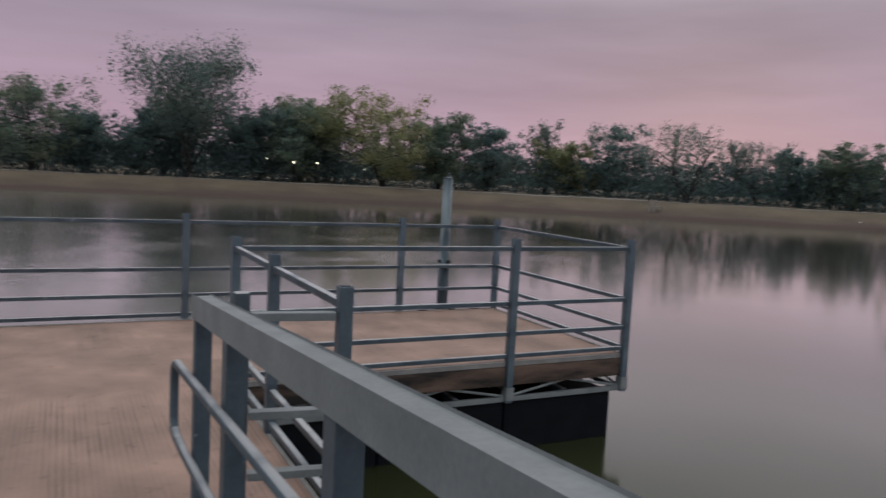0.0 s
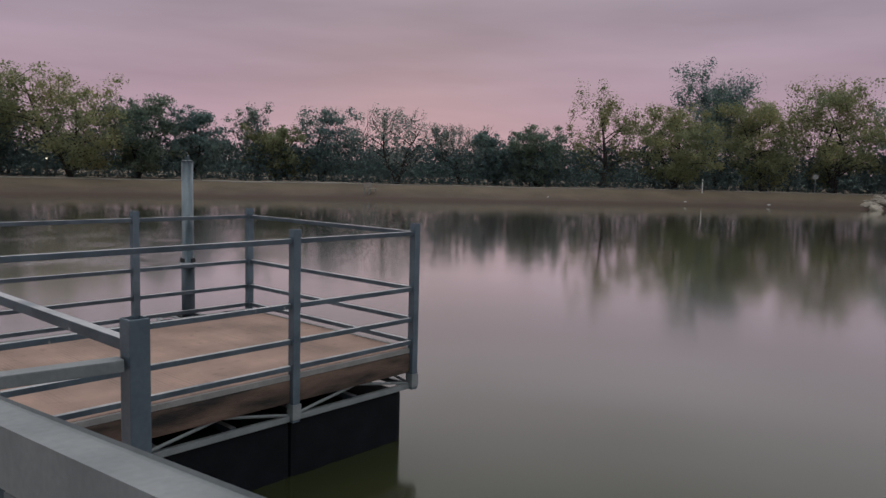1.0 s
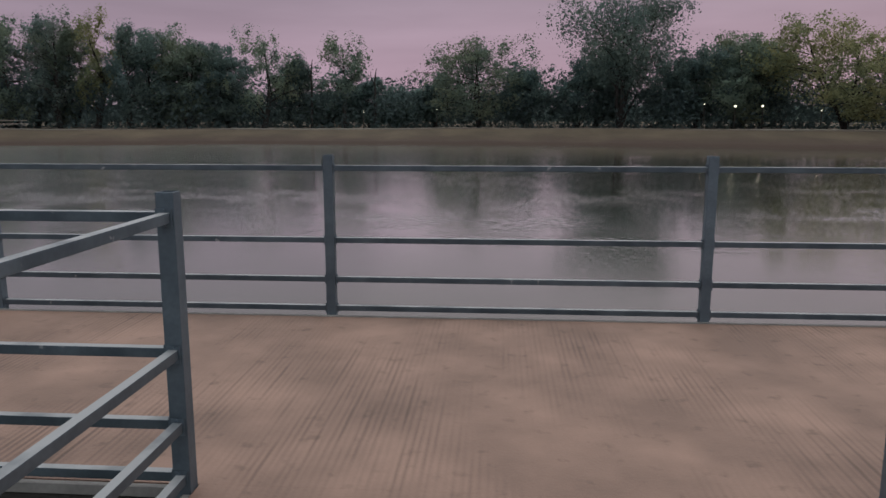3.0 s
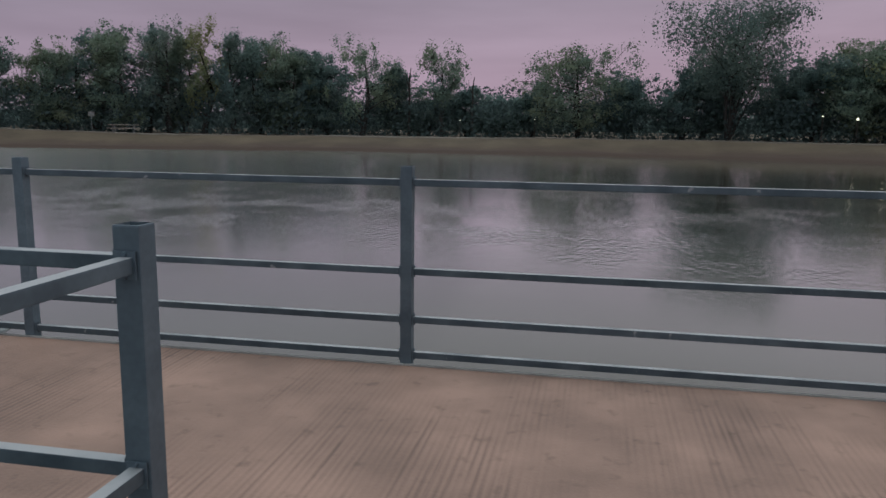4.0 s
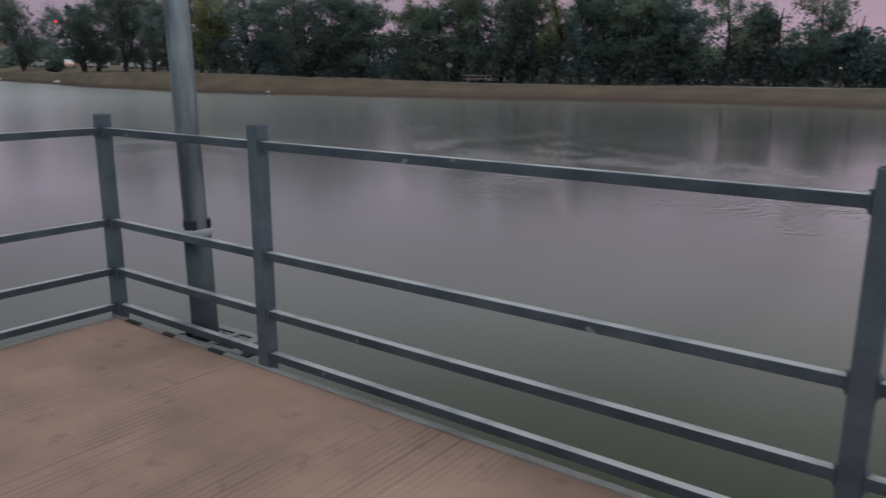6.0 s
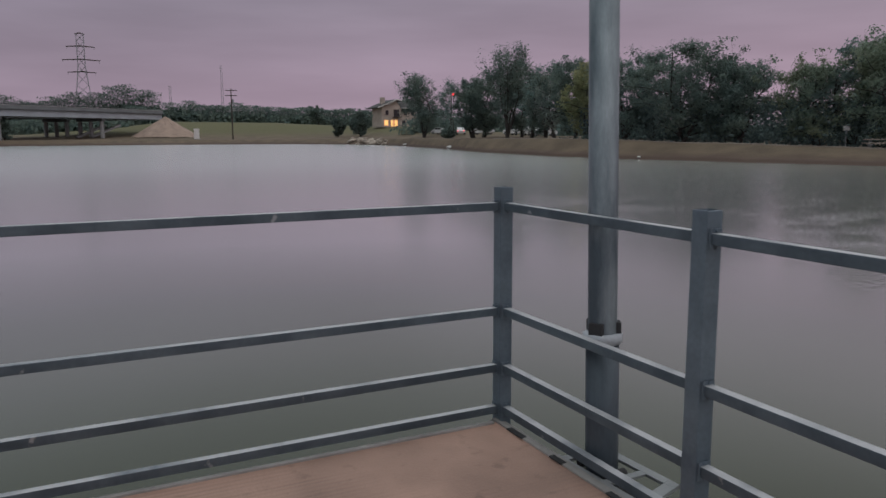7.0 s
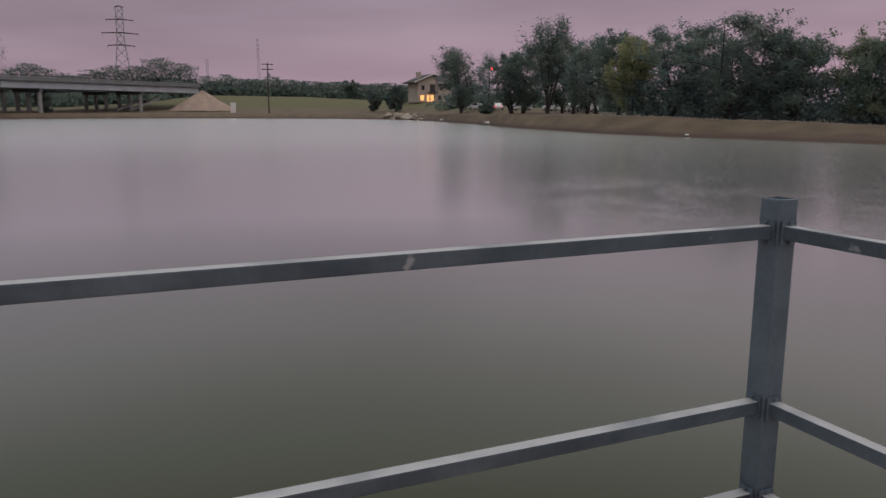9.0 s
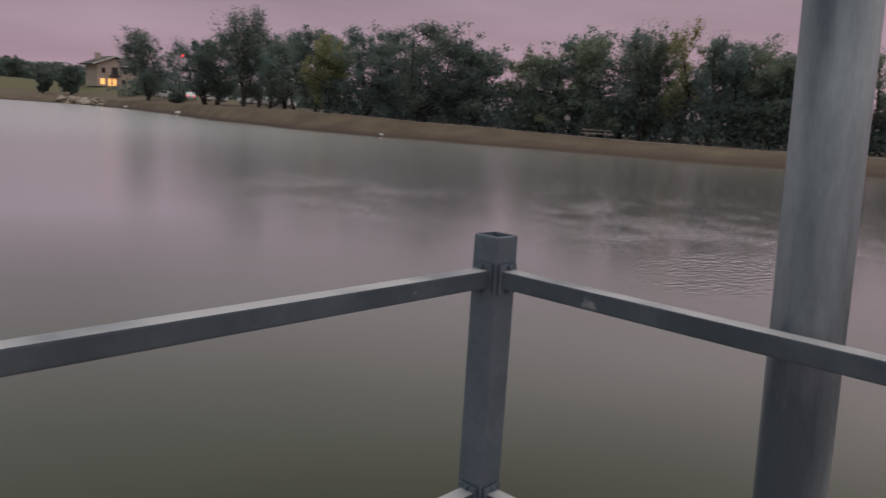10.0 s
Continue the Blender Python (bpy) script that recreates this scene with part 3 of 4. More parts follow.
for y in (-2.3, -1.7, -1.1, -0.5):
    part("joist", box((0, y, -0.355), (2.5, 0.05, 0.05), 0.003), GALV, dock)


def float_mesh(sx, sy):
    """A black float drum: rounded box with moulded ribs."""
    bm = box((0, 0, -0.72), (sx, sy, 0.68), 0.05)
    me = bpy.data.meshes.new("float")
    bm.to_mesh(me)
    bm.free()
    me.materials.append(FLOAT)
    return me


FLOAT_ME = float_mesh(1.24, 2.52)
for k in range(8):
    f = mesh_part("float", FLOAT_ME, None, dock)
    f.location = (-4.34 + k * 1.252, 1.29, 0)
AF = float_mesh(1.2, 1.9)
for x in (-0.62, 0.62):
    f = mesh_part("float", AF, None, dock)
    f.location = (x, -1.2, 0)


# ---- mooring piles with guides ----
def mooring_pile(x, y, top, cap, lean, label):
    t = thing("mooring_pile", label, "pile", "mooring piles", at=(x, y, 0))
    t.matrix_basis = pose(x, y, 0, 0, lean, 0)
    part("pipe", tube([(0, 0, -4), (0, 0, top)], (0.06, 0.06), 28), PILE, t, smooth=False)
    for f in t.children[0].data.polygons:
        f.use_smooth = abs(f.normal.z) < 0.5
    sl = part("sleeve", tube([(0, 0, -0.35), (0, 0, 0.53)], (0.069, 0.069), 28), SLEEVE, t, "darker steel guide sleeve")
    for f in sl.data.polygons:
        f.use_smooth = abs(f.normal.z) < 0.5
    bm = bmesh.new()
    add_tube(bm, [(0, 0, 0.525), (0, 0, 0.53), (0, 0, 0.565), (0, 0, 0.57)], (0.074, 0.081, 0.081, 0.074), 28)
    part("collar_ring", bm, COLLAR, t, "pale plastic collar ring", smooth=True)
    for k in range(3):
        a = 2 * math.pi * k / 3 + 5.2
        bm = box((0, 0, 0), (0.06, 0.024, 0.05), 0.005)
        bmesh.ops.transform(bm, matrix=Matrix.Translation((0.062 * math.cos(a), 0.062 * math.sin(a), 0.592)) @ Matrix.Rotation(a + math.pi / 2, 4, "Z"), verts=bm.verts)
        part("guide_pad", bm, RUBBER, t, "dark rubber guide pad")
    # bracket frame that holds the sleeve to the dock's edge
    side = -math.copysign(1, x)
    part("bracket_arm", beam((-side * 0.16, -0.10, -0.02), (-side * 0.12, 0.15, -0.02), 0.045, 0.012, 0.002), GALV_PALE, t)
    part("bracket_arm", beam((side * 0.36, -0.10, -0.02), (side * 0.27, 0.15, -0.02), 0.055, 0.012, 0.002), GALV_PALE, t)
    part("bracket_arm", beam((side * 0.13, -0.10, -0.02), (side * 0.13, 0.15, -0.02), 0.04, 0.012, 0.002), GALV_PALE, t)
    part("bracket_plate", box((side * 0.08, 0.135, -0.02), (0.43, 0.045, 0.014), 0.003), GALV_PALE, t)
    part("bracket_plate", box((side * 0.1, -0.095, -0.02), (0.6, 0.035, 0.014), 0.003), GALV_PALE, t)
    # dark sheet added underneath so the bracket's open gaps read as shade
    part("bracket_floor", box((side * 0.08, 0.02, -0.10), (0.40, 0.2, 0.012), 0.002), RUBBER, t, "dark sheet standing for the black gaps in the bracket")
    for dx in (-0.088, 0.088):
        part("roller", tube([(dx, -0.05, -0.02), (dx, 0.05, -0.02)], (0.022, 0.022), 12), RUBBER, t, "black guide roller")
    if cap:
        part("pile_cap", tube([(0, 0, top), (0, 0, top + 0.012), (0, 0, top + 0.02)], (0.063, 0.063, 0.03), 20), PILE, t)
        part("cap_knob", tube([(0.01, 0, top + 0.015), (0.01, 0, top + 0.06), (0.012, 0, top + 0.072)], (0.014, 0.014, 0.006), 10), PILE, t)
    return t


mooring_pile(-4.41, 2.69, 4.2, False, -1.9, "tall galvanised steel pipe pile with a pale collar ring")
mooring_pile(4.45, 2.69, 1.64, True, 0.0, "short galvanised steel pipe pile with a capped top beside the dock")


# pale trim strip inside the railing; dark plates stand for the shaded slots beside the pile guides
for a, c in zip(XS, XS[1:]):
    part("trim_strip", box(((a + c) / 2, FAR_Y - 0.047, 0.003), (c - a - 0.004, 0.022, 0.012), 0.002), EDGE, dock, "pale trim strip along the deck edge")
for x in ENDS:
    part("trim_strip", box((x - math.copysign(0.047, x), (NEAR_Y + FAR_Y) / 2, 0.003), (0.022, FAR_Y - NEAR_Y - 0.15, 0.012), 0.002), EDGE, dock, "pale trim strip along the deck edge")
for sx in (-1, 1):
    for dx, w in ((0.43, 0.13), (0.1, 0.09), (-0.3, 0.12)):
        part("edge_slot", box((sx * (4.41 + dx), FAR_Y - 0.051, 0.008), (w, 0.028, 0.008), 0.002), RUBBER, dock, "dark plate standing for a shaded slot at the deck edge")


# ---- gangway ----
SLOPE, GX = 0.078, 0.655
gangway = thing("gangway", "sloping galvanised steel gangway with thick square handrails", "gangway")


def gz(y):
    return SLOPE * (-2.44 - y)


Y0, Y1 = -2.44, -12.6
for s in (-1, 1):
    x = s * GX
    part("handrail", beam((x, Y0, 1.06 + gz(Y0)), (x, Y1, 1.06 + gz(Y1)), 0.078, 0.09, 0.008), GALV_PALE, gangway, "thick weathered top rail")
    part("bottom_chord", beam((x, Y0, gz(Y0) - 0.02), (x, Y1, gz(Y1) - 0.02), 0.075, 0.10, 0.006), GALV, gangway)
    xi = s * 0.595
    loop = [(xi, Y1, 0.755 + gz(Y1)), (xi, Y0, 0.755), (xi, -2.16, 0.735), (xi, -2.10, 0.715), (xi, -2.075, 0.66), (xi, -2.075, 0.46),
            (xi, -2.10, 0.40), (xi, -2.16, 0.385), (xi, Y0, 0.395), (xi, Y1, 0.395 + gz(Y1))]
    part("grab_rail", tube(loop, [0.021] * len(loop), 12), GALV, gangway, "round grab rail with a looped end", smooth=True)
    ys = [-2.485, -3.15] + [-4.32 - 1.1 * k for k in range(8)]
    for k, y in enumerate(ys):
        part("upright", box((x, y, 0.52 + gz(y)), (0.07, 0.085 if k else 0.07, 0.97), 0.005), GALV, gangway)
        part("rail_bracket", beam((x - s * 0.03, y, 0.74 + gz(y)), (xi, y, 0.74 + gz(y)), 0.02, 0.02, 0.002), GALV, gangway)
bm = box((0, 0, 0), (2 * GX - 0.08, 0.205, 0.03), 0.003)
pme = bpy.data.meshes.new("tread_plank")
bm.to_mesh(pme)
bm.free()
pme.materials.append(GALV)
for k in range(46):
    y = Y0 - 0.14 - k * 0.215
    p = mesh_part("tread_plank", pme, None, gangway)
    p.matrix_basis = pose(0, y, gz(y) - 0.01, -math.degrees(math.atan(SLOPE)), 0, 0)
part("transition_plate", beam((0, -2.36, 0.012), (0, -2.62, gz(-2.62) + 0.012), 1.1, 0.008, 0.002), GALV, gangway, "thin steel transition plate")


# ---- closing rails between apron and gangway ----
def return_rail(s):
    t = thing("return_rail", "short galvanised closing rail between gangway and apron", "railing", "closing rails")
    x = s * 0.836
    part("post", box((x, -2.405, 0.38), (SQ, SQ, 1.46), 0.006), GALV, t)
    for z in (1.0, 0.54, 0.25):
        part("rail", beam((x + s * 0.04, -2.42, z), (s * 1.258, -2.48, z), 0.06, RAIL, 0.004), GALV_PALE, t)


for s in (-1, 1):
    return_rail(s)
# ---- placing by bearings taken from points on the dock ----
VIEW = [(0.0, 0.0, 1.4)]


def view_from(x, y, z):
    VIEW[0] = (x, y, z)


def site(az, off):
    """The place on the bearing az from the viewpoint that lies off metres behind the shore."""
    ex, ey, _ = VIEW[0]
    r = shore(az) + off
    for _ in range(6):
        dx, dy = polar(az, r)
        x, y = ex + dx, ey + dy
        a = math.degrees(math.atan2(-x, y))
        r += (shore(a) + off - math.hypot(x, y)) * 0.9
    return x, y, ground_height(a, math.hypot(x, y)), r


def on_ground(az, dist):
    """The place dist metres off on the bearing az from the viewpoint."""
    dx, dy = polar(az, dist)
    x, y = VIEW[0][0] + dx, VIEW[0][1] + dy
    return x, y, ground_height(math.degrees(math.atan2(-x, y)), math.hypot(x, y))


# ---- trees ----
def quads_mesh(name, centre, size, rng, out=None):
    """A cloud of small pointed leaf sprays, one four-sided blade at each centre, facing more or less along out."""
    n = len(centre)
    face = rng.normal(size=(n, 3)) * 0.55
    if out is None:
        face *= 1.8
        face[:, 2] += 0.5
    else:
        face += out
    u = np.cross(face, rng.normal(size=(n, 3)))
    u /= np.linalg.norm(u, axis=1)[:, None] + 1e-9
    v = np.cross(face, u)
    v /= np.linalg.norm(v, axis=1)[:, None] + 1e-9
    a = size[:, None]
    co = np.stack([centre - u * a, centre + v * a * 0.6 - u * a * 0.1, centre + u * a, centre - v * a * 0.6 - u * a * 0.1], 1).reshape(-1, 3)
    me = bpy.data.meshes.new(name)
    me.vertices.add(4 * n)
    me.vertices.foreach_set("co", co.ravel().astype(np.float32))
    me.loops.add(4 * n)
    me.loops.foreach_set("vertex_index", np.arange(4 * n, dtype=np.int32))
    me.polygons.add(n)
    me.polygons.foreach_set("loop_start", np.arange(0, 4 * n, 4, dtype=np.int32))
    me.update(calc_edges=True)
    return me


TREE_COUNT = [0]
WORDS = {"deep": "deep green", "olive": "yellowing olive-green", "green": "mid-green", "dark": "dark green", "grey": "grey-green"}


def tree(az, off, el, half, tint, leafy=1.0, form="round", crown_from=0.07):
    """A tree at a bearing, metres behind the shore, as high and wide as its angles ask from the dock."""
    TREE_COUNT[0] += 1
    rng = np.random.default_rng(1000 + TREE_COUNT[0])
    x, y, z0, dist = site(az, off)
    h = VIEW[0][2] + dist * math.tan(radians(el)) - z0
    w = dist * math.tan(radians(half)) * 1.16
    how = {"round": "rounded crown", "tall": "open upright crown", "bare": "thin half-bare upswept crown", "vase": "broad vase-shaped crown"}[form]
    t = thing("tree", f"{WORDS[tint]} bankside tree with a {how}", "tree", "trees round the pond", at=(x, y, z0 - 0.05))
    bm = bmesh.new()
    tips = []
    stems = {"tall": 1, "vase": 7}.get(form) or int(rng.integers(2, 4))
    for s in range(stems):
        lean = rng.normal(size=2) * w * (0.12 if stems == 1 else 0.3)
        if form == "vase":
            lean = np.array([math.cos(2.4 * s), math.sin(2.4 * s)]) * w * rng.uniform(0.2, 0.66)
        base = Vector((rng.normal() * 0.12 * (stems > 1), rng.normal() * 0.12 * (stems > 1), 0))
        top = Vector((lean[0], lean[1], h * rng.uniform(0.72, 0.92)))
        mid = base.lerp(top, 0.5) + Vector((rng.normal() * 0.05 * h, rng.normal() * 0.05 * h, 0))
        pts = [base, base.lerp(mid, 0.5) + Vector((rng.normal() * 0.02 * h, 0, 0)), mid, mid.lerp(top, 0.5), top]
        r0 = (0.022 * h + 0.03) / (0.75 + 0.25 * stems)
        add_tube(bm, pts, (r0 * 1.25, r0 * 0.9, r0 * 0.65, r0 * 0.4, r0 * 0.12), 7)
        nl = int(rng.integers(10, 14)) + {"vase": -5, "round": 1}.get(form, 0)
        for k in range(nl):
            f = crown_from + (0.95 - crown_from) * (k + rng.uniform(0, 0.8)) / nl
            seg = min(int(f * 4), 3)
            start = pts[seg].lerp(pts[seg + 1], f * 4 - seg)
            a = rng.uniform(0, 2 * math.pi)
            prof = math.sin(math.pi * min(max((f - crown_from + 0.12) / (1.14 - crown_from), 0), 1)) ** 0.6
            reach = w * rng.uniform(0.55, 1.0) * prof * (0.6 if form == "vase" else 1.0)
            lift = h * {"round": rng.uniform(0.02, 0.16), "tall": rng.uniform(0.08, 0.2), "bare": rng.uniform(0.14, 0.3), "vase": rng.uniform(0.06, 0.2)}[form] * (1 - 0.3 * f)
            end = start + Vector((math.cos(a) * reach, math.sin(a) * reach, lift))
            end.z = min(end.z, h)
            bend = start.lerp(end, 0.5) + Vector((0, 0, 0.05 * reach))
            rr = r0 * (1 - f) * 0.55 + 0.018
            add_tube(bm, [start, bend, end], (rr, rr * 0.6, 0.012), 5)
            tips += [(bend, 0.75), (end, 1.0), (start.lerp(end, 0.8), 0.9)]
            for q in range(4 if form == "bare" else 3):
                b0 = start.lerp(end, rng.uniform(0.35, 0.9))
                d = Vector(rng.normal(size=3)) * 0.33 * reach
                d.z = abs(d.z) + (0.25 * reach if form in ("bare", "tall") else 0.05 * reach)
                e0 = b0 + d
                e0.z = min(e0.z, h * 1.02)
                add_tube(bm, [b0, e0], (0.02, 0.008), 4)
                tips.append((e0, 1.0))
        tips.append((top, 1.0))
    part("trunk", bm, BARK, t)
    cen, siz, out = [], [], []
    thin = form == "bare"
    per = int(65 * leafy * (0.8 if thin else 1.0))
    blob = max(0.1 * w + 0.05 * h, 0.3) * (0.56 if thin else 0.76)
    squash = np.array([1, 1, 0.72]) if form == "round" else np.array([0.72, 0.72, 1.25])
    unit = 0.75 + 0.25 * dist / 66
    for p, k in tips:
        n = max(4, int(per * rng.uniform(0.4, 1.25)))
        c = rng.normal(size=(n, 3))
        c *= np.minimum(1.0, 1.5 / np.linalg.norm(c, axis=1))[:, None]
        reach = blob * rng.uniform(0.55, 1.15)
        cen.append(c * reach * squash + np.array(p))
        out.append(c + np.array([0, 0, 0.5]))
        siz.append(rng.uniform(0.05, 0.13, n) * unit)
        # wide sprays deep in the clump close it against the light behind
        n = int((3 if thin else 12) * min(leafy, 1.2))
        c = rng.normal(size=(n, 3)) * 0.34
        cen.append(c * reach * squash + np.array(p))
        out.append(c + np.array([0, 0, 0.3]))
        siz.append(rng.uniform(0.11, 0.2, n) * unit * (0.7 if thin else 1.0))
    cen, siz, out = np.concatenate(cen), np.concatenate(siz), np.concatenate(out)
    cen[:, 2] *= min(max(h / np.percentile(cen[:, 2], 99.3), 0.9), 1.22)
    spread = w / 1.16 / np.percentile(np.abs(cen[:, :2]), 98)
    cen[:, :2] *= min(max(spread, 0.85), 1.2)
    keep = (cen[:, 2] > 0.1) & (cen[:, 2] < h * 1.05)
    mesh_part("crown", quads_mesh("crown", cen[keep], siz[keep], rng, out[keep]), LEAF[tint], t)
    return t


def understorey(az0, az1, off, low, high, tint, dens, label):
    """Dense scrub under and behind the trees, with thin stems."""
    rng = np.random.default_rng(int(abs(az0) * 7 + off))
    cen, siz = [], []
    a = az0
    while a < az1:
        d = shore(a) + off + rng.uniform(-2.5, 2.5)
        x, y = polar(a, d)
        z = ground_height(a, d)
        hh = low + (high - low) * (0.5 + 0.5 * noise.noise(Vector((a * 0.45, off, 1.0)))) * rng.uniform(0.8, 1.15)
        n = int(dens * hh)
        c = rng.normal(size=(n, 3)) * np.array([1.0, 1.0, 0]) * (0.5 + 0.25 * hh)
        c[:, 2] = rng.uniform(-0.04, 1, n).clip(0.03) ** 0.9 * hh
        c[:, :2] *= (1.1 - 0.6 * c[:, 2:3] / hh)
        cen.append(c + np.array([x, y, z]))
        siz.append(np.where(rng.uniform(0, 1, n) < 0.25, rng.uniform(0.16, 0.26, n), rng.uniform(0.06, 0.13, n)) * (0.6 + 0.4 * d / 70))
        a += math.degrees(0.9 / d) * rng.uniform(0.7, 1.3)
    me = quads_mesh("undergrowth", np.concatenate(cen), np.concatenate(siz), rng)
    tagged(mesh_part("undergrowth", me, LEAF[tint]), label, "undergrowth", kind="stuff")


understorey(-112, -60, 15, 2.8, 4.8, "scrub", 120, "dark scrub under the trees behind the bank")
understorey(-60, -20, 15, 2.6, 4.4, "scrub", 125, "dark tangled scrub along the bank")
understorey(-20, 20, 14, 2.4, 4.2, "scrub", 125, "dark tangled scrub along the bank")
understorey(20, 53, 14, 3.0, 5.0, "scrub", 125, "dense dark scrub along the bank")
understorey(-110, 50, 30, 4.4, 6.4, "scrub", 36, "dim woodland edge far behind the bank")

# right-hand shore
view_from(0.19, -4.73, 1.62)
tree(-22.3, 12, 6.0, 4.7, "olive", 1.3)
tree(-26.6, 13, 4.6, 2.6, "green", 1.2)
tree(-30.2, 14, 3.9, 2.5, "dark", 1.2)
tree(-34.6, 16, 4.4, 2.0, "grey", 0.7, "tall")
tree(-39.3, 15, 4.3, 3.0, "dark", 0.9)
tree(-36.2, 14, 2.9, 2.2, "olive", 0.8)
tree(-44.9, 13, 4.5, 3.0, "grey", 0.55, "bare")
tree(-49.5, 16, 3.5, 2.4, "grey", 0.6, "bare")
tree(-52.2, 17, 2.9, 1.8, "dark", 0.9)
tree(-55.4, 15, 3.4, 2.4, "green", 1.0)
tree(-60.1, 13, 6.4, 3.0, "olive", 1.5, "tall")
tree(-65.1, 12, 4.8, 3.3, "olive", 1.5)
tree(-67.9, 18, 7.8, 2.5, "dark", 1.0, "vase", 0.3)
tree(-71.0, 13, 5.3, 2.6, "olive", 1.4)
tree(-75.4, 13, 6.7, 3.8, "olive", 1.5)
tree(-80.5, 13, 5.6, 3.2, "green", 1.1)
tree(-86.5, 14, 6.2, 3.2, "green", 1.1)
tree(-93, 14, 5.4, 3.4, "olive", 1.1)
tree(-100, 14, 6.0, 3.4, "green", 1.1)
# opposite shore
view_from(-0.12, -2.64, 1.41)
tree(-16.4, 14, 5.3, 2.9, "green", 1.1)
tree(-19.3, 20, 3.8, 2.1, "grey", 0.6, "bare")
tree(-8.6, 12, 9.3, 5.2, "deep", 1.15, "vase", 0.28)
tree(-5.6, 13, 4.0, 2.0, "dark", 1.0)
tree(-12.2, 16, 3.9, 2.3, "dark", 0.9)
tree(1.6, 13, 5.4, 4.3, "green", 1.0)
tree(-1.9, 15, 3.6, 2.2, "dark", 1.0)
tree(4.9, 15, 2.9, 1.5, "dark", 0.8)
tree(7.3, 17, 2.1, 2.2, "dark", 0.9)
tree(11.4, 13, 5.8, 1.8, "green", 0.8, "tall", 0.35)
tree(12.6, 15, 3.2, 2.0, "dark", 0.9)
tree(9.6, 15, 2.6, 1.7, "dark", 0.9)
tree(17.3, 13, 6.2, 2.7, "green", 1.0, "tall")
tree(22.4, 13, 5.9, 2.7, "green", 1.1)
tree(19.8, 15, 4.7, 2.0, "dark", 1.0)
tree(26.3, 12, 6.1, 2.0, "dark", 1.4, "tall")
tree(28.4, 13, 6.9, 1.7, "olive", 0.9, "tall")
tree(30.6, 14, 6.6, 2.0, "grey", 0.8, "tall")
tree(33.1, 13, 6.2, 2.3, "green", 1.1)
tree(37.2, 13, 5.0, 3.2, "green", 1.1)
tree(35.0, 19, 5.0, 1.5, "grey", 0.45, "bare")
tree(29.7, 16, 5.7, 1.9, "green", 1.2)
tree(20.6, 17, 5.0, 1.8, "dark", 1.2)
tree(-7.0, 15, 4.8, 2.6, "dark", 1.2)
tree(-17.0, 17, 5.4, 2.4, "green", 1.2)
tree(24.4, 16, 5.6, 2.6, "dark", 1.2)
tree(31.9, 16, 6.0, 2.4, "dark", 1.2)
tree(35.2, 15, 5.6, 2.4, "dark", 1.1)
tree(15.0, 15, 4.0, 2.0, "dark", 1.0)
tree(-13.9, 15, 4.6, 2.2, "dark", 1.0)
tree(-18.2, 15, 4.4, 2.0, "dark", 1.0)
# left-hand wood
view_from(-3.78, 1.13, 1.37)
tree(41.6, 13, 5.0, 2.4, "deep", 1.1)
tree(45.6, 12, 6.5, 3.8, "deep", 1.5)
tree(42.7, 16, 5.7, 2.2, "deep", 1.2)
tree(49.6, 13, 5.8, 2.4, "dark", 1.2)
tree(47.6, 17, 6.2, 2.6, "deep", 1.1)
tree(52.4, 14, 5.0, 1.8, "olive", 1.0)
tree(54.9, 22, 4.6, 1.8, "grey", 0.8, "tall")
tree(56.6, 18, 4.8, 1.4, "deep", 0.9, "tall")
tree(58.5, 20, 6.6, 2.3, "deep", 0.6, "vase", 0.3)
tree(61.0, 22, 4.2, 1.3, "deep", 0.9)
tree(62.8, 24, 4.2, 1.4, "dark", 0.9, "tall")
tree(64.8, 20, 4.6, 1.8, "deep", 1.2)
view_from(-3.23, 0.83, 1.375)
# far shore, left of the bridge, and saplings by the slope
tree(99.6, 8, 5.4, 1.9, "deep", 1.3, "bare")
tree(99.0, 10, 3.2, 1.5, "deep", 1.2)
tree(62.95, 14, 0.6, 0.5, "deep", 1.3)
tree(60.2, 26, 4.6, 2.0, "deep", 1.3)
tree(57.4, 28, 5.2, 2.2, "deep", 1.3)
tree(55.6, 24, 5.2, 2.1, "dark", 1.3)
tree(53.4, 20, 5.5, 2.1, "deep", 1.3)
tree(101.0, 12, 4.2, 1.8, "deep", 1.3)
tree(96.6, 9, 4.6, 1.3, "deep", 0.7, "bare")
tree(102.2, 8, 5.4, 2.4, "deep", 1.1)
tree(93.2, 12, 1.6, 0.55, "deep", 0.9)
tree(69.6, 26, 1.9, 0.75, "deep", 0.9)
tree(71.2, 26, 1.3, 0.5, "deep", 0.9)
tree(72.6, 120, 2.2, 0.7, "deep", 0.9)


view_from(-0.12, -2.64, 1.41)


def snag(az, off, el):
    x, y, z, d = site(az, off)
    h = VIEW[0][2] + d * math.tan(radians(el)) - z
    t = thing("dead_tree", "bare dead tree trunk with broken branch stubs", "dead tree", "dead trees", at=(x, y, z - 0.05))
    part("trunk", tube([(0, 0, 0), (0.1, 0, h * 0.5), (0.05, 0.05, h * 0.8), (0.22, 0, h)], (0.14, 0.11, 0.08, 0.03), 8), BARK, t)
    part("branch", tube([(0.07, 0, h * 0.7), (-0.3, 0.1, h * 0.86), (-0.34, 0.1, h * 0.95)], (0.05, 0.035, 0.015), 6), BARK, t)


snag(13.9, 13, 4.0)
snag(9.3, 13, 3.4)


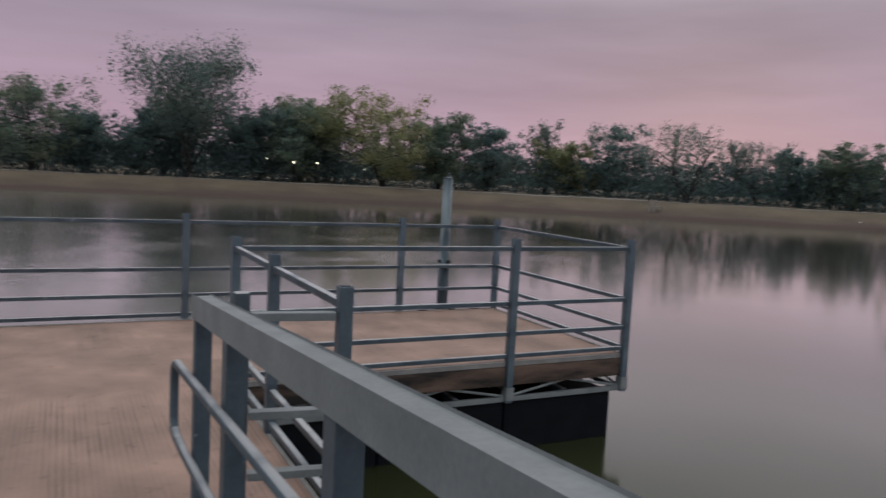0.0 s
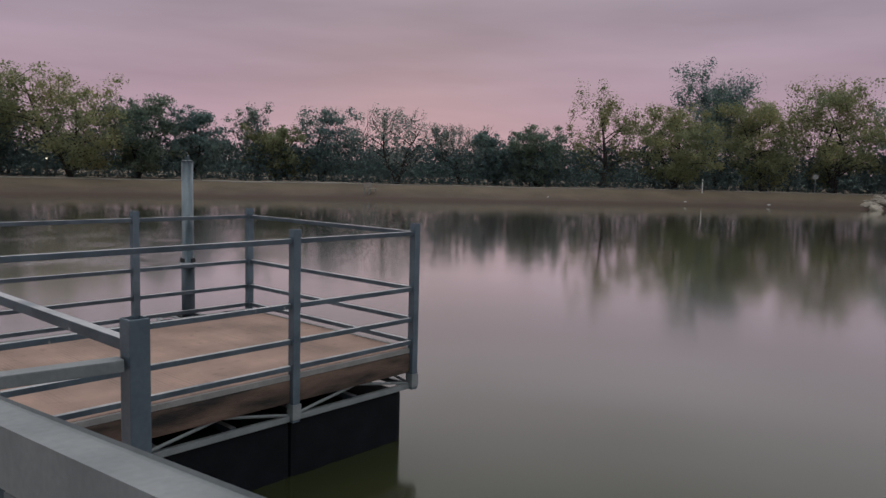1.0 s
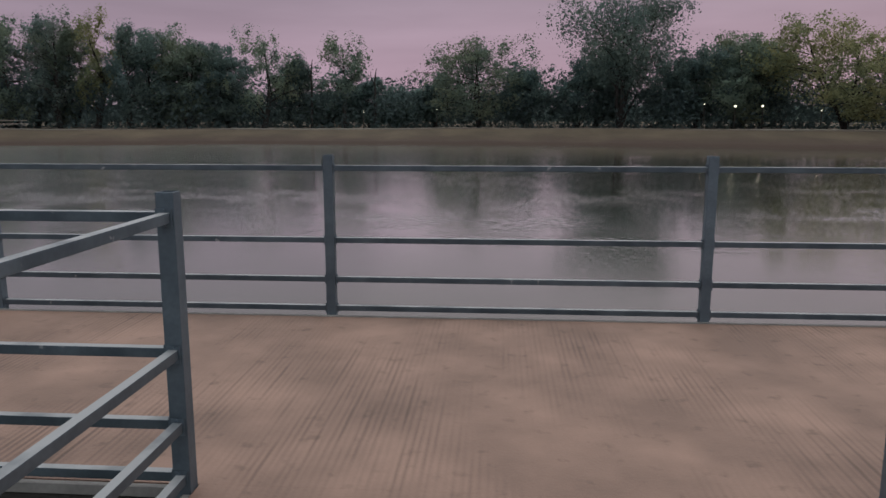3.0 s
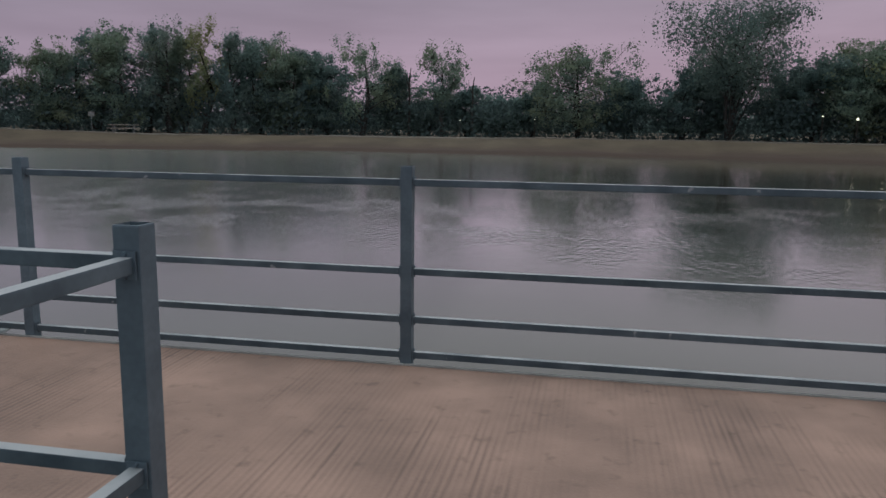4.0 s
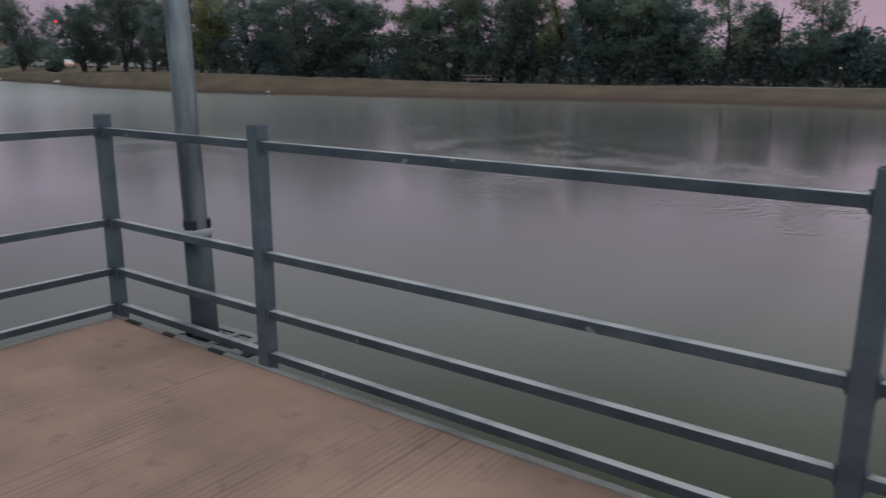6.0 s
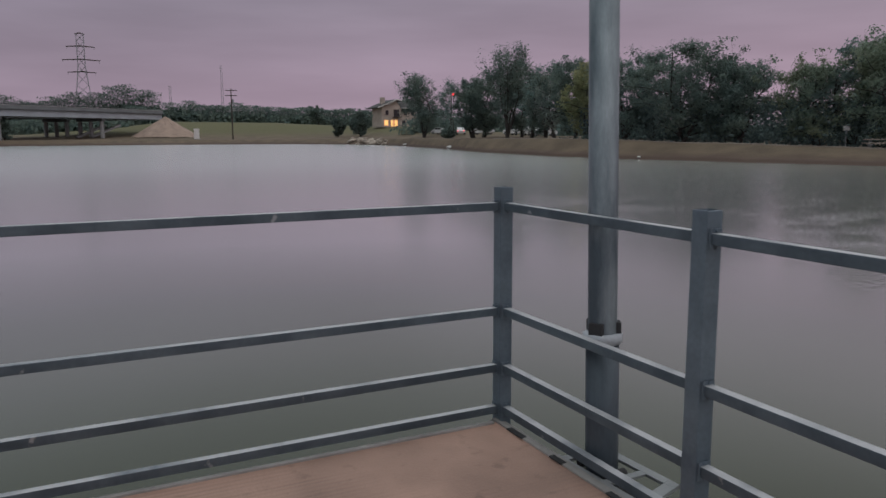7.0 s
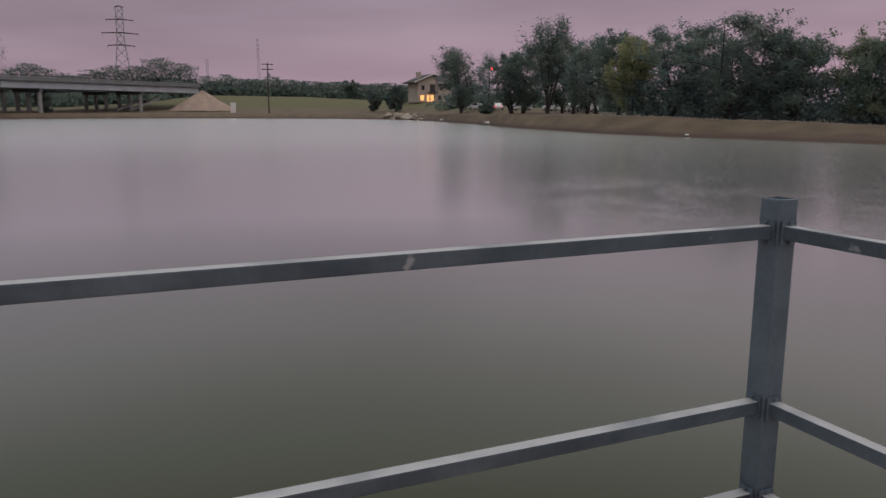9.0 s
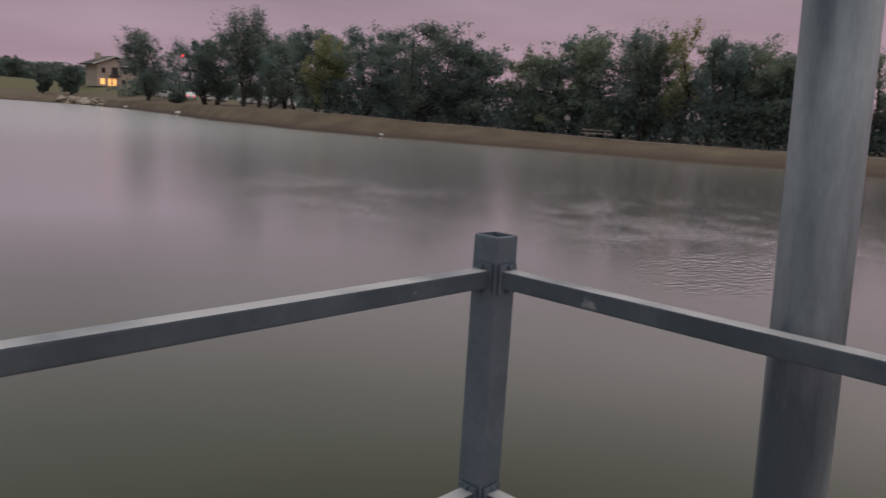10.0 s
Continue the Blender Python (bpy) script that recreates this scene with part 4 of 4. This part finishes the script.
def far_woods(az0, az1, dist, low, high, seed, tint="dark", n=300):
    rng = np.random.default_rng(seed)
    cen, siz = [], []
    a = az0
    unit = dist / 300
    while a < az1:
        d = dist + rng.uniform(-4, 4)
        x, y = polar(a, d)
        z = ground_height(a, d) - 0.5
        k = 0.45 + 0.9 * noise.noise(Vector((a * 0.4, seed, 0))) + 0.6 * noise.noise(Vector((a * 1.5, seed, 4)))
        hh = low + (high - low) * k * rng.uniform(0.8, 1.15)
        c = rng.normal(size=(n, 3)) * np.array([2.6, 2.6, 0])
        c[:, 2] = rng.uniform(0, 1, n) ** 0.8 * hh
        c[:, :2] *= (1.25 - 0.55 * c[:, 2:3] / hh)
        cen.append(c + np.array([x, y, z]))
        siz.append(np.where(c[:, 2] > 0.55 * hh, rng.uniform(0.16, 0.38, n), rng.uniform(0.5, 1.0, n)) * (0.55 + 0.6 * unit))
        a += math.degrees((1.4 + 1.2 * unit) / dist)
    me = quads_mesh("far_woods", np.concatenate(cen), np.concatenate(siz), rng)
    tagged(mesh_part("far_woods", me, LEAF[tint]), "distant dark line of woods beyond the slope", "woods", kind="stuff")


view_from(0, 0, 1.4)
far_woods(-114, 57, 150, 4.2, 6.2, 4)
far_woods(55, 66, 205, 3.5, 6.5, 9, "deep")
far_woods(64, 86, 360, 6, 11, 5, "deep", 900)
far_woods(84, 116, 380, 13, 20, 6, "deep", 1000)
# dark woods added behind the bridge to stand for the shade under it
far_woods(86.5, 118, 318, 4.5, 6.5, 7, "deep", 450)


# ---- far things ----
view_from(-3.23, 0.83, 1.375)


def house():
    x, y, z = on_ground(67.05, 262)
    t = thing("house", "cream two-storey house with dark roof and lit ground floor", "house", at=(x, y, z - 0.3), turn=67.05 + 22)
    part("wall", box((0, 0, 3.3), (12.5, 9, 6.6), 0.05), STUCCO, t)

    def prism(name, profile, y0, y1, mat, label=""):
        """A profile in x and z, drawn out from y0 to y1."""
        bm = bmesh.new()
        a = [bm.verts.new((px, y0, pz)) for px, pz in profile]
        c = [bm.verts.new((px, y1, pz)) for px, pz in profile]
        bm.faces.new(a), bm.faces.new(c[::-1])
        for k in range(len(profile)):
            j = (k + 1) % len(profile)
            bm.faces.new((a[k], a[j], c[j], c[k]))
        bmesh.ops.recalc_face_normals(bm, faces=bm.faces)
        return part(name, bm, mat, t, label)

    prism("gable", [(-6.25, 6.55), (0.6, 6.55), (-1.0, 8.7)], -4.5, 4.5, STUCCO)
    prism("roof", [(-7.8, 6.2), (-7.8, 6.55), (-1.0, 9.25), (0.6, 8.9), (0.6, 8.5), (-1.0, 8.85)], -5.6, 5.6, ROOF, "dark low-pitched gable roof with wide eaves")
    wing = bmesh.new()
    corner = [wing.verts.new(v) for v in ((0.5, -5.5, 6.35), (8.2, -5.5, 6.35), (8.2, -0.5, 8.9), (0.5, -0.5, 8.9), (8.2, 4.5, 6.35), (0.5, 4.5, 6.35))]
    for idx in ((0, 1, 2, 3), (3, 2, 4, 5), (0, 3, 5), (1, 4, 2), (0, 5, 4, 1)):
        wing.faces.new([corner[i] for i in idx])
    bmesh.ops.recalc_face_normals(wing, faces=wing.faces)
    part("wing_roof", wing, ROOF, t, "dark tiled roof slope over the wing")
    part("fascia", beam((-7.85, -5.66, 6.45), (-1.0, -5.66, 9.15), 0.14, 0.32), TRIM, t, "white fascia board")
    part("fascia", beam((-1.0, -5.66, 9.15), (0.6, -5.66, 8.8), 0.14, 0.32), TRIM, t, "white fascia board")
    part("fascia", box((4.35, -5.56, 6.36), (7.7, 0.12, 0.22)), TRIM, t, "white fascia board")
    # dark strip that puts the deep eave shadow on the wing's upper wall
    part("upper_band", box((4.5, -4.62, 5.75), (7.4, 0.3, 1.3), 0.02), ROOF, t, "dark band standing for the shadow under the wing eaves")
    part("chimney", box((-4.2, 0, 8.9), (1.5, 1.1, 2.2), 0.05), STUCCO, t)
    balcony = part("balcony", box((-1.0, -5.2, 3.35), (3.0, 1.4, 0.2), 0.03), ROOF, t, "dark timber balcony")
    for k in range(9):
        part("baluster", box((-2.4 + 0.35 * k, -5.85, 3.9), (0.08, 0.08, 0.9)), ROOF, balcony)
    part("rail", box((-1.0, -5.85, 4.4), (3.0, 0.1, 0.12)), ROOF, balcony)
    for wx, wz, ww, wh, lit in ((-4.7, 1.5, 1.3, 1.7, True), (-2.6, 1.4, 0.9, 2.1, True), (-1.2, 1.4, 1.1, 2.1, True), (1.6, 1.5, 1.2, 1.5, False), (4.6, 1.5, 1.2, 1.5, False),
                               (-4.4, 4.8, 1.1, 1.5, False), (-1.0, 4.7, 1.9, 2.3, False), (2.2, 4.8, 1.1, 1.5, False), (4.8, 4.8, 1.1, 1.5, False)):
        w = part("window", box((wx, -4.5, wz), (ww + 0.25, 0.16, wh + 0.25), 0.03), STUCCO, t)
        part("pane", box((wx, -4.56, wz), (ww, 0.12, wh)), WARM if lit else GLASS, w, "warmly lit pane" if lit else "dark pane")
    part("porch_lamp", tube([(3.2, -4.8, 1.1), (3.2, -4.8, 1.5)], (0.16, 0.16), 8), WHITE_LAMP, t, "small lit porch lamp")


house()


def bridge():
    t = thing("highway_bridge", "long pale concrete highway bridge on round piers", "bridge", "twin bridges")
    p, q = Vector((*on_ground(84.35, 276)[:2], 0)), Vector((*on_ground(100.6, 222)[:2], 0))
    far = q + (q - p) * 0.9
    d = (far - p).normalized()
    side = Vector((-d.y, d.x, 0))
    up = Vector((0, 0, 1))

    def run(name, out, z, wide, high, mat, label="", bevel=0.04):
        part(name, beam(p + side * out + up * z, far + side * out + up * z, wide, high, bevel), mat, t, label)

    run("deck", 0, 8.95, 12, 0.4, CONCRETE)
    for k in (-1, 1):
        run("parapet", 5.9 * k, 9.45, 0.35, 0.9, GIRDER, "stained concrete parapet")
        run("coping", 5.9 * k, 9.95, 0.5, 0.16, CONCRETE)
        run("handrail", 5.9 * k, 10.35, 0.12, 0.12, CONCRETE_DARK, "dark steel handrail")
        run("deck_edge", 6.0 * k, 8.85, 0.4, 0.3, CONCRETE_DARK)
        run("girder", 5.3 * k, 7.85, 0.6, 1.7, PALE_BEAM, "pale blue-grey edge girder", 0.06)
    for k in (-1.8, 1.8):
        run("girder", k, 7.75, 0.6, 1.6, CONCRETE_DARK)
    n = int((far - p).length / 2.6)
    for k in range(n):
        c = p + d * (k + 0.5) * 2.6 + side * 5.9 * (1 if (p + side).length < p.length else -1)
        part("rail_post", box((c.x, c.y, 10.16), (0.12, 0.12, 0.3)), CONCRETE_DARK, t)
    for u in (24, 58, 92, 126):
        c = p + d * u
        part("pier_cap", beam(c - side * 5.6 + up * 6.55, c + side * 5.6 + up * 6.55, 1.1, 0.9, 0.05), CONCRETE_DARK, t)
        for k in (-4.6, 0, 4.6):
            b = c + side * k
            part("pier", tube([b + up * -1.5, b + up * 6.15], (0.6, 0.6), 14), CONCRETE, t)
    # a second bridge, assumed and unseen, placed behind to shade the ground below
    away = side if (p + side).length > p.length else -side
    copy_thing(t, Matrix.Translation(away * 15))


bridge()


def abutment():
    x, y, z = on_ground(83.3, 262)
    rng = np.random.default_rng(4)
    bm = bmesh.new()
    top = bm.verts.new((0, 0, 6.2))
    rings, n = [], 40
    for f in (0.12, 0.3, 0.5, 0.7, 0.85, 1.0):
        rings.append([bm.verts.new((10.6 * f * math.cos(2 * math.pi * k / n), 9 * f * math.sin(2 * math.pi * k / n),
                                    6.2 * (1 - f) - 0.4 * f + rng.normal() * 0.07)) for k in range(n)])
    for k in range(n):
        bm.faces.new((top, rings[0][k], rings[0][(k + 1) % n]))
        for a, c in zip(rings, rings[1:]):
            bm.faces.new((a[k], c[k], c[(k + 1) % n], a[(k + 1) % n]))
    ob = part("slope_paving", bm, GRAVEL)
    ob.matrix_basis = pose(x, y, z, 0, 0, 84)
    tagged(ob, "pale tan paved slope cone beside the bridge end", "abutment slope")
    # white painted steel ramps leaning under the bridge
    for k, (a0, a1) in enumerate(((89.0, 87.2), (88.1, 86.3))):
        p0, p1 = on_ground(a0, 258), on_ground(a1, 262)
        b = part("drain_flume", beam((p0[0], p0[1], p0[2] + 0.3), (p1[0], p1[1], p1[2] + 3.6), 1.6, 0.5, 0.05), CONCRETE)
        tagged(b, "pale sloping concrete drain flume under the bridge", "drain flume", "drain flumes")


abutment()


def pylon(az, dist, top_el, wide):
    x, y, _ = on_ground(az, dist)
    h = 1.4 + dist * math.tan(radians(top_el))
    t = thing("transmission_tower", "grey steel lattice transmission tower with three crossarms", "tower", at=(x, y, 0), turn=az)

    def half(z):
        return wide * max(0.28, 1 - 1.05 * z / h)
    levels = [0, 0.16, 0.3, 0.42, 0.52, 0.62, 0.7, 0.78, 0.86, 0.93, 1.0]
    r = 0.19
    for sx in (-1, 1):
        for sy in (-1, 1):
            pts = [(sx * half(f * h), sy * half(f * h), f * h) for f in levels]
            part("leg", tube(pts, [r] * len(pts), 5), STEEL_FAR, t)
    for a, c in zip(levels, levels[1:]):
        for k in range(4):
            cs = [(-1, -1), (1, -1), (1, 1), (-1, 1)]
            p, q = cs[k], cs[(k + 1) % 4]
            ha, hc = half(a * h), half(c * h)
            for u, v in ((p, q), (q, p)):
                part("lattice_bar", tube([(u[0] * ha, u[1] * ha, a * h), (v[0] * hc, v[1] * hc, c * h)], (0.085, 0.085), 4), STEEL_FAR, t)
    for f, arm in ((0.64, 6.6), (0.755, 8.8), (0.88, 6.6), (1.0, 2.2)):
        part("crossarm", tube([(-arm, 0, f * h), (0, 0, f * h + 0.5), (arm, 0, f * h)], (0.2, 0.36, 0.2), 5), POLEWOOD, t, "dark crossarm")
        if f < 1:
            for sx in (-1, 1):
                part("insulator", tube([(sx * arm * 0.95, 0, f * h), (sx * arm * 0.95, 0, f * h - 1.3)], (0.1, 0.1), 5), STEEL_FAR, t)
    return h


pylon(88.38, 430, 6.75, 6.0)


def utility_pole():
    x, y, z = on_ground(78.76, 240)
    h = 1.4 + 240 * math.tan(radians(3.45)) - z
    t = thing("utility_pole", "dark wooden utility pole with two short crossarms", "pole", at=(x, y, z - 0.3), turn=78.76)
    part("pole", tube([(0, 0, 0), (0, 0, h)], (0.24, 0.15), 10), POLEWOOD, t)
    for zz in (h - 0.5, h - 2.0):
        part("crossarm", box((0, 0.2, zz), (3.4, 0.16, 0.22), 0.02), POLEWOOD, t)
        for k in (-1.5, -0.6, 0.6, 1.5):
            part("insulator", tube([(k, 0.2, zz + 0.1), (k, 0.2, zz + 0.42)], (0.09, 0.06), 8), COLLAR, t)
    part("transformer", tube([(0.45, 0.25, h - 4.2), (0.45, 0.25, h - 3.1)], (0.3, 0.3), 12), STEEL_FAR, t)


utility_pole()


def mast(az, dist, el, label):
    x, y, z = on_ground(az, dist)
    h = VIEW[0][2] + dist * math.tan(radians(el)) - z
    t = thing("radio_mast", label, "mast", "radio masts", at=(x, y, z), turn=az)
    for k in range(3):
        a = 2 * math.pi * k / 3
        part("leg", tube([(0.9 * math.cos(a), 0.9 * math.sin(a), 0), (0.5 * math.cos(a), 0.5 * math.sin(a), h)], (0.14, 0.1), 5), STEEL_FAR, t)
    n = 14
    for k in range(n):
        a, c = 2 * math.pi * (k % 3) / 3, 2 * math.pi * ((k + 1) % 3) / 3
        part("lattice_bar", tube([(0.8 * math.cos(a), 0.8 * math.sin(a), h * k / n), (0.7 * math.cos(c), 0.7 * math.sin(c), h * (k + 1) / n)], (0.08, 0.08), 4), STEEL_FAR, t)


mast(79.4, 460, 5.0, "thin pale lattice radio mast beyond the slope")
mast(82.9, 420, 3.5, "slender grey mast beyond the far trees")


def cabinet(az, dist, w, h, name, label, category):
    x, y, z = on_ground(az, dist)
    t = thing(name, label, category, at=(x, y, z - 0.05), turn=az)
    part("body", box((0, 0, h / 2 + 0.1), (w, w * 0.8, h), 0.05), TRIM, t)
    part("roof", box((0, 0, h + 0.15), (w * 1.08, w * 0.9, 0.12), 0.03), TRIM, t)
    part("door", box((0, -w * 0.41, h / 2), (w * 0.6, 0.04, h * 0.82), 0.01), TRIM, t)
    part("base", box((0, 0, 0.05), (w * 1.1, w * 0.9, 0.14), 0.02), CONCRETE, t)


cabinet(81.25, 246, 1.6, 3.0, "utility_cabinet", "white utility cabinet on the grass slope", "cabinet")


def car(az, dist, turn, lights):
    x, y, z = on_ground(az, dist)
    t = thing("parked_car", "pale parked car seen between the tree trunks", "car", "parked cars", at=(x, y, z), turn=turn)
    bm = bmesh.new()
    prof = [(-2.2, 0.35), (-2.25, 0.8), (-1.9, 0.95), (-1.3, 1.0), (-0.7, 1.5), (0.9, 1.52), (1.6, 1.05), (2.2, 0.95), (2.25, 0.45), (2.1, 0.3)]
    a = [bm.verts.new((p[0], -0.85, p[1])) for p in prof]
    c = [bm.verts.new((p[0], 0.85, p[1])) for p in prof]
    bm.faces.new(a), bm.faces.new(c[::-1])
    for k in range(len(prof)):
        bm.faces.new((a[k], a[(k + 1) % len(prof)], c[(k + 1) % len(prof)], c[k]))
    bmesh.ops.recalc_face_normals(bm, faces=bm.faces)
    bmesh.ops.bevel(bm, geom=list(bm.edges), offset=0.06, segments=2, affect="EDGES")
    body = part("body", bm, CARPAINT, t, smooth=False)
    for sy in (-0.86, 0.86):
        part("side_window", box((0.1, sy, 1.25), (1.7, 0.02, 0.34), 0.01), GLASS, body)
    for wx in (-1.4, 1.4):
        for sy in (-0.8, 0.8):
            w = part("wheel", tube([(wx, sy - 0.1, 0.33), (wx, sy + 0.1, 0.33)], (0.33, 0.33), 18), TYRE, t)
            part("rim", tube([(wx, sy - 0.11, 0.33), (wx, sy + 0.11, 0.33)], (0.19, 0.19), 14), STEEL_FAR, w)
    for sy in (-0.6, 0.6):
        part("headlight", box((2.25, sy, 0.72), (0.06, 0.32, 0.16), 0.02), WHITE_LAMP if lights else COLLAR, t)
        part("tail_light", box((-2.26, sy, 0.78), (0.06, 0.3, 0.16), 0.02), RED_LAMP if lights else RUBBER, t)


for az, dist, turn, on in ((63.6, 176, 20, False), (62.0, 158, 150, True), (60.4, 150, 35, False), (58.0, 140, 10, False), (56.7, 134, 160, True), (55.8, 128, 60, False)):
    car(az, dist, turn, on)


def street_lamp(az, dist, el, mat, label, head=0.16):
    x, y, z = on_ground(az, dist)
    h = VIEW[0][2] + dist * math.tan(radians(el)) - z
    t = thing("street_lamp", label, "lamp", "street lamps", at=(x, y, z), turn=az)
    part("pole", tube([(0, 0.15, 0), (0, 0.15, h + 0.1)], (0.035, 0.03), 8), POLEWOOD, t)
    part("arm", tube([(0, 0.15, h + 0.1), (0, 0, h + 0.12), (0, -0.2, h + 0.1)], (0.03, 0.03, 0.03), 6), POLEWOOD, t)
    part("lamp", tube([(0, -0.2, h - head), (0, -0.2, h + head)], (head, head), 10), mat, t)


view_from(-0.07, -3.17, 1.406)
for az, el, head in ((-14.25, 0.77, 0.04), (-16.27, 0.61, 0.085), (-18.02, 0.62, 0.08), (-21.63, 0.32, 0.05), (10.09, 0.26, 0.03), (4.7, 0.41, 0.03)):
    street_lamp(az, 69, el, WHITE_LAMP, "small lit path lamp among the trees", head)
view_from(-3.23, 0.83, 1.375)
street_lamp(62.54, 136, 3.06, RED_LAMP, "red signal lamp showing among the trees", 0.17)
street_lamp(61.9, 178, 1.1, WHITE_LAMP, "small lit lamp seen through the trees", 0.13)
street_lamp(55.6, 140, 0.7, WARM, "small warm lamp among the tree trunks", 0.3)


# ---- things on the near banks ----
def marker_post(az, off, h, label):
    x, y, z, _ = site(az, off)
    t = thing("marker_post", label, "post", at=(x, y, z - 0.1), turn=az)
    part("post", tube([(0, 0, 0), (0, 0, h), (0, 0, h + 0.05)], (0.06, 0.055, 0.02), 10), TRIM, t)
    part("band", tube([(0, 0, h * 0.82), (0, 0, h * 0.88)], (0.064, 0.064), 10), RUBBER, t)


view_from(0.19, -4.73, 1.62)
marker_post(-67.1, 5.2, 1.35, "slim white marker post on the bank")


def small_sign(az, off, label):
    x, y, z, _ = site(az, off)
    t = thing("small_sign", label, "sign", "small signs", at=(x, y, z - 0.1), turn=az)
    part("post", tube([(0, 0.03, 0), (0, 0.03, 2.0)], (0.03, 0.03), 8), STEEL_FAR, t)
    part("panel", box((0, 0, 1.7), (0.5, 0.02, 0.4), 0.01), EDGE, t)
    part("print", box((0, -0.013, 1.76), (0.4, 0.006, 0.06)), STEEL_FAR, t)
    part("print", box((0, -0.013, 1.62), (0.32, 0.006, 0.05)), STEEL_FAR, t)


small_sign(-74.3, 8.0, "small white sign on a thin post by the trail")
view_from(-0.47, -0.61, 1.34)
small_sign(36.2, 10.5, "small white sign on a thin post by the wood")


def bench(az, off, turn, label):
    x, y, z, _ = site(az, off)
    t = thing("park_bench", label, "bench", "park benches", at=(x, y, z - 0.02), turn=az + turn)
    for k in range(3):
        part("seat_slat", box((0, -0.16 + 0.16 * k, 0.46), (1.3, 0.13, 0.045), 0.01), TRAIL, t)
    for k in range(2):
        part("back_slat", box((0, 0.27 + 0.03 * k, 0.66 + 0.18 * k), (1.3, 0.04, 0.14), 0.01), TRAIL, t)
    for sx in (-0.55, 0.55):
        part("leg", beam((sx, -0.2, 0), (sx, -0.2, 0.44), 0.06, 0.06), STEEL_FAR, t)
        part("leg", beam((sx, 0.24, 0), (sx, 0.32, 0.95), 0.06, 0.06), STEEL_FAR, t)


view_from(0.19, -4.73, 1.62)
bench(-42.9, 2.2, 62, "pale slatted bench on the bank")


def picnic_table(az, off):
    x, y, z, _ = site(az, off)
    t = thing("picnic_table", "pale concrete picnic table under the trees", "picnic table", at=(x, y, z - 0.03), turn=az + 12)
    part("tabletop", box((0, 0, 0.76), (2.6, 0.85, 0.09), 0.02), TRAIL, t)
    for sy in (-0.75, 0.75):
        part("bench_plank", box((0, sy, 0.46), (2.6, 0.32, 0.08), 0.02), TRAIL, t)
    for sx in (-0.85, 0.85):
        part("leg", box((sx, 0, 0.37), (0.16, 0.6, 0.72), 0.02), CONCRETE, t)
        part("bench_support", box((sx, 0, 0.36), (0.14, 1.7, 0.12), 0.02), CONCRETE, t)


view_from(-3.78, 1.13, 1.37)
picnic_table(32.8, 10.5)


# rocks heaped at the water's edge
def rock_mesh(rng):
    bm = bmesh.new()
    bmesh.ops.create_icosphere(bm, subdivisions=2, radius=0.5)
    off = Vector(rng.uniform(-50, 50, 3))
    for v in bm.verts:
        n = noise.noise(v.co * 2.2 + off) * 0.28 + noise.noise(v.co * 5 + off) * 0.08
        v.co *= 1 + n
        for k in range(3):
            v.co[k] = round(v.co[k] * 5) / 5 * 0.45 + v.co[k] * 0.55
    me = bpy.data.meshes.new("rock")
    bm.to_mesh(me)
    bm.free()
    me.materials.append(ROCK)
    return me


def rocks(az0, az1, count, big, seed, label):
    rng = np.random.default_rng(seed)
    shapes = [rock_mesh(rng) for _ in range(5)]
    for k in range(count):
        az = rng.uniform(az0, az1)
        x, y, z, _ = site(az, rng.uniform(-0.2, 4.2))
        s = rng.uniform(0.45, 1.0) * big
        ob = new("rock", shapes[k % 5])
        ob.matrix_basis = pose(x, y, z + 0.14 * s, *rng.uniform(-25, 25, 2), rng.uniform(0, 360)) @ Matrix.Diagonal((s * 1.3, s, s * 0.62, 1))
        tagged(ob, label, "rock", "rocks at the shore")


view_from(0.19, -4.73, 1.62)
rocks(-84.5, -77.2, 90, 1.1, 21, "pale limestone block in the heap at the water's edge")
view_from(-3.23, 0.83, 1.375)
rocks(67.2, 70.2, 22, 2.4, 22, "pale limestone block at the far water's edge")


def waterline_stone(az, off, size):
    x, y, z, _ = site(az, off)
    ob = new("waterline_stone", STONE_ME)
    ob.matrix_basis = pose(x, y, z + 0.1 * size, 8, 5, az * 3) @ Matrix.Diagonal((size * 1.5, size, size * 0.6, 1))
    tagged(ob, "small pale stone lying at the water's edge", "stone", "stones at the waterline")


STONE_ME = rock_mesh(np.random.default_rng(77))
STONE_ME.materials.clear()
STONE_ME.materials.append(TRIM)
view_from(-3.23, 0.83, 1.375)
waterline_stone(62.8, 0.8, 0.9)
waterline_stone(48.6, 0.5, 0.4)
waterline_stone(66.2, 1.0, 0.8)
view_from(0.19, -4.73, 1.62)
waterline_stone(-56.2, 2.4, 0.16)
waterline_stone(-66.0, 1.2, 0.2)
waterline_stone(-71.5, 0.6, 0.24)
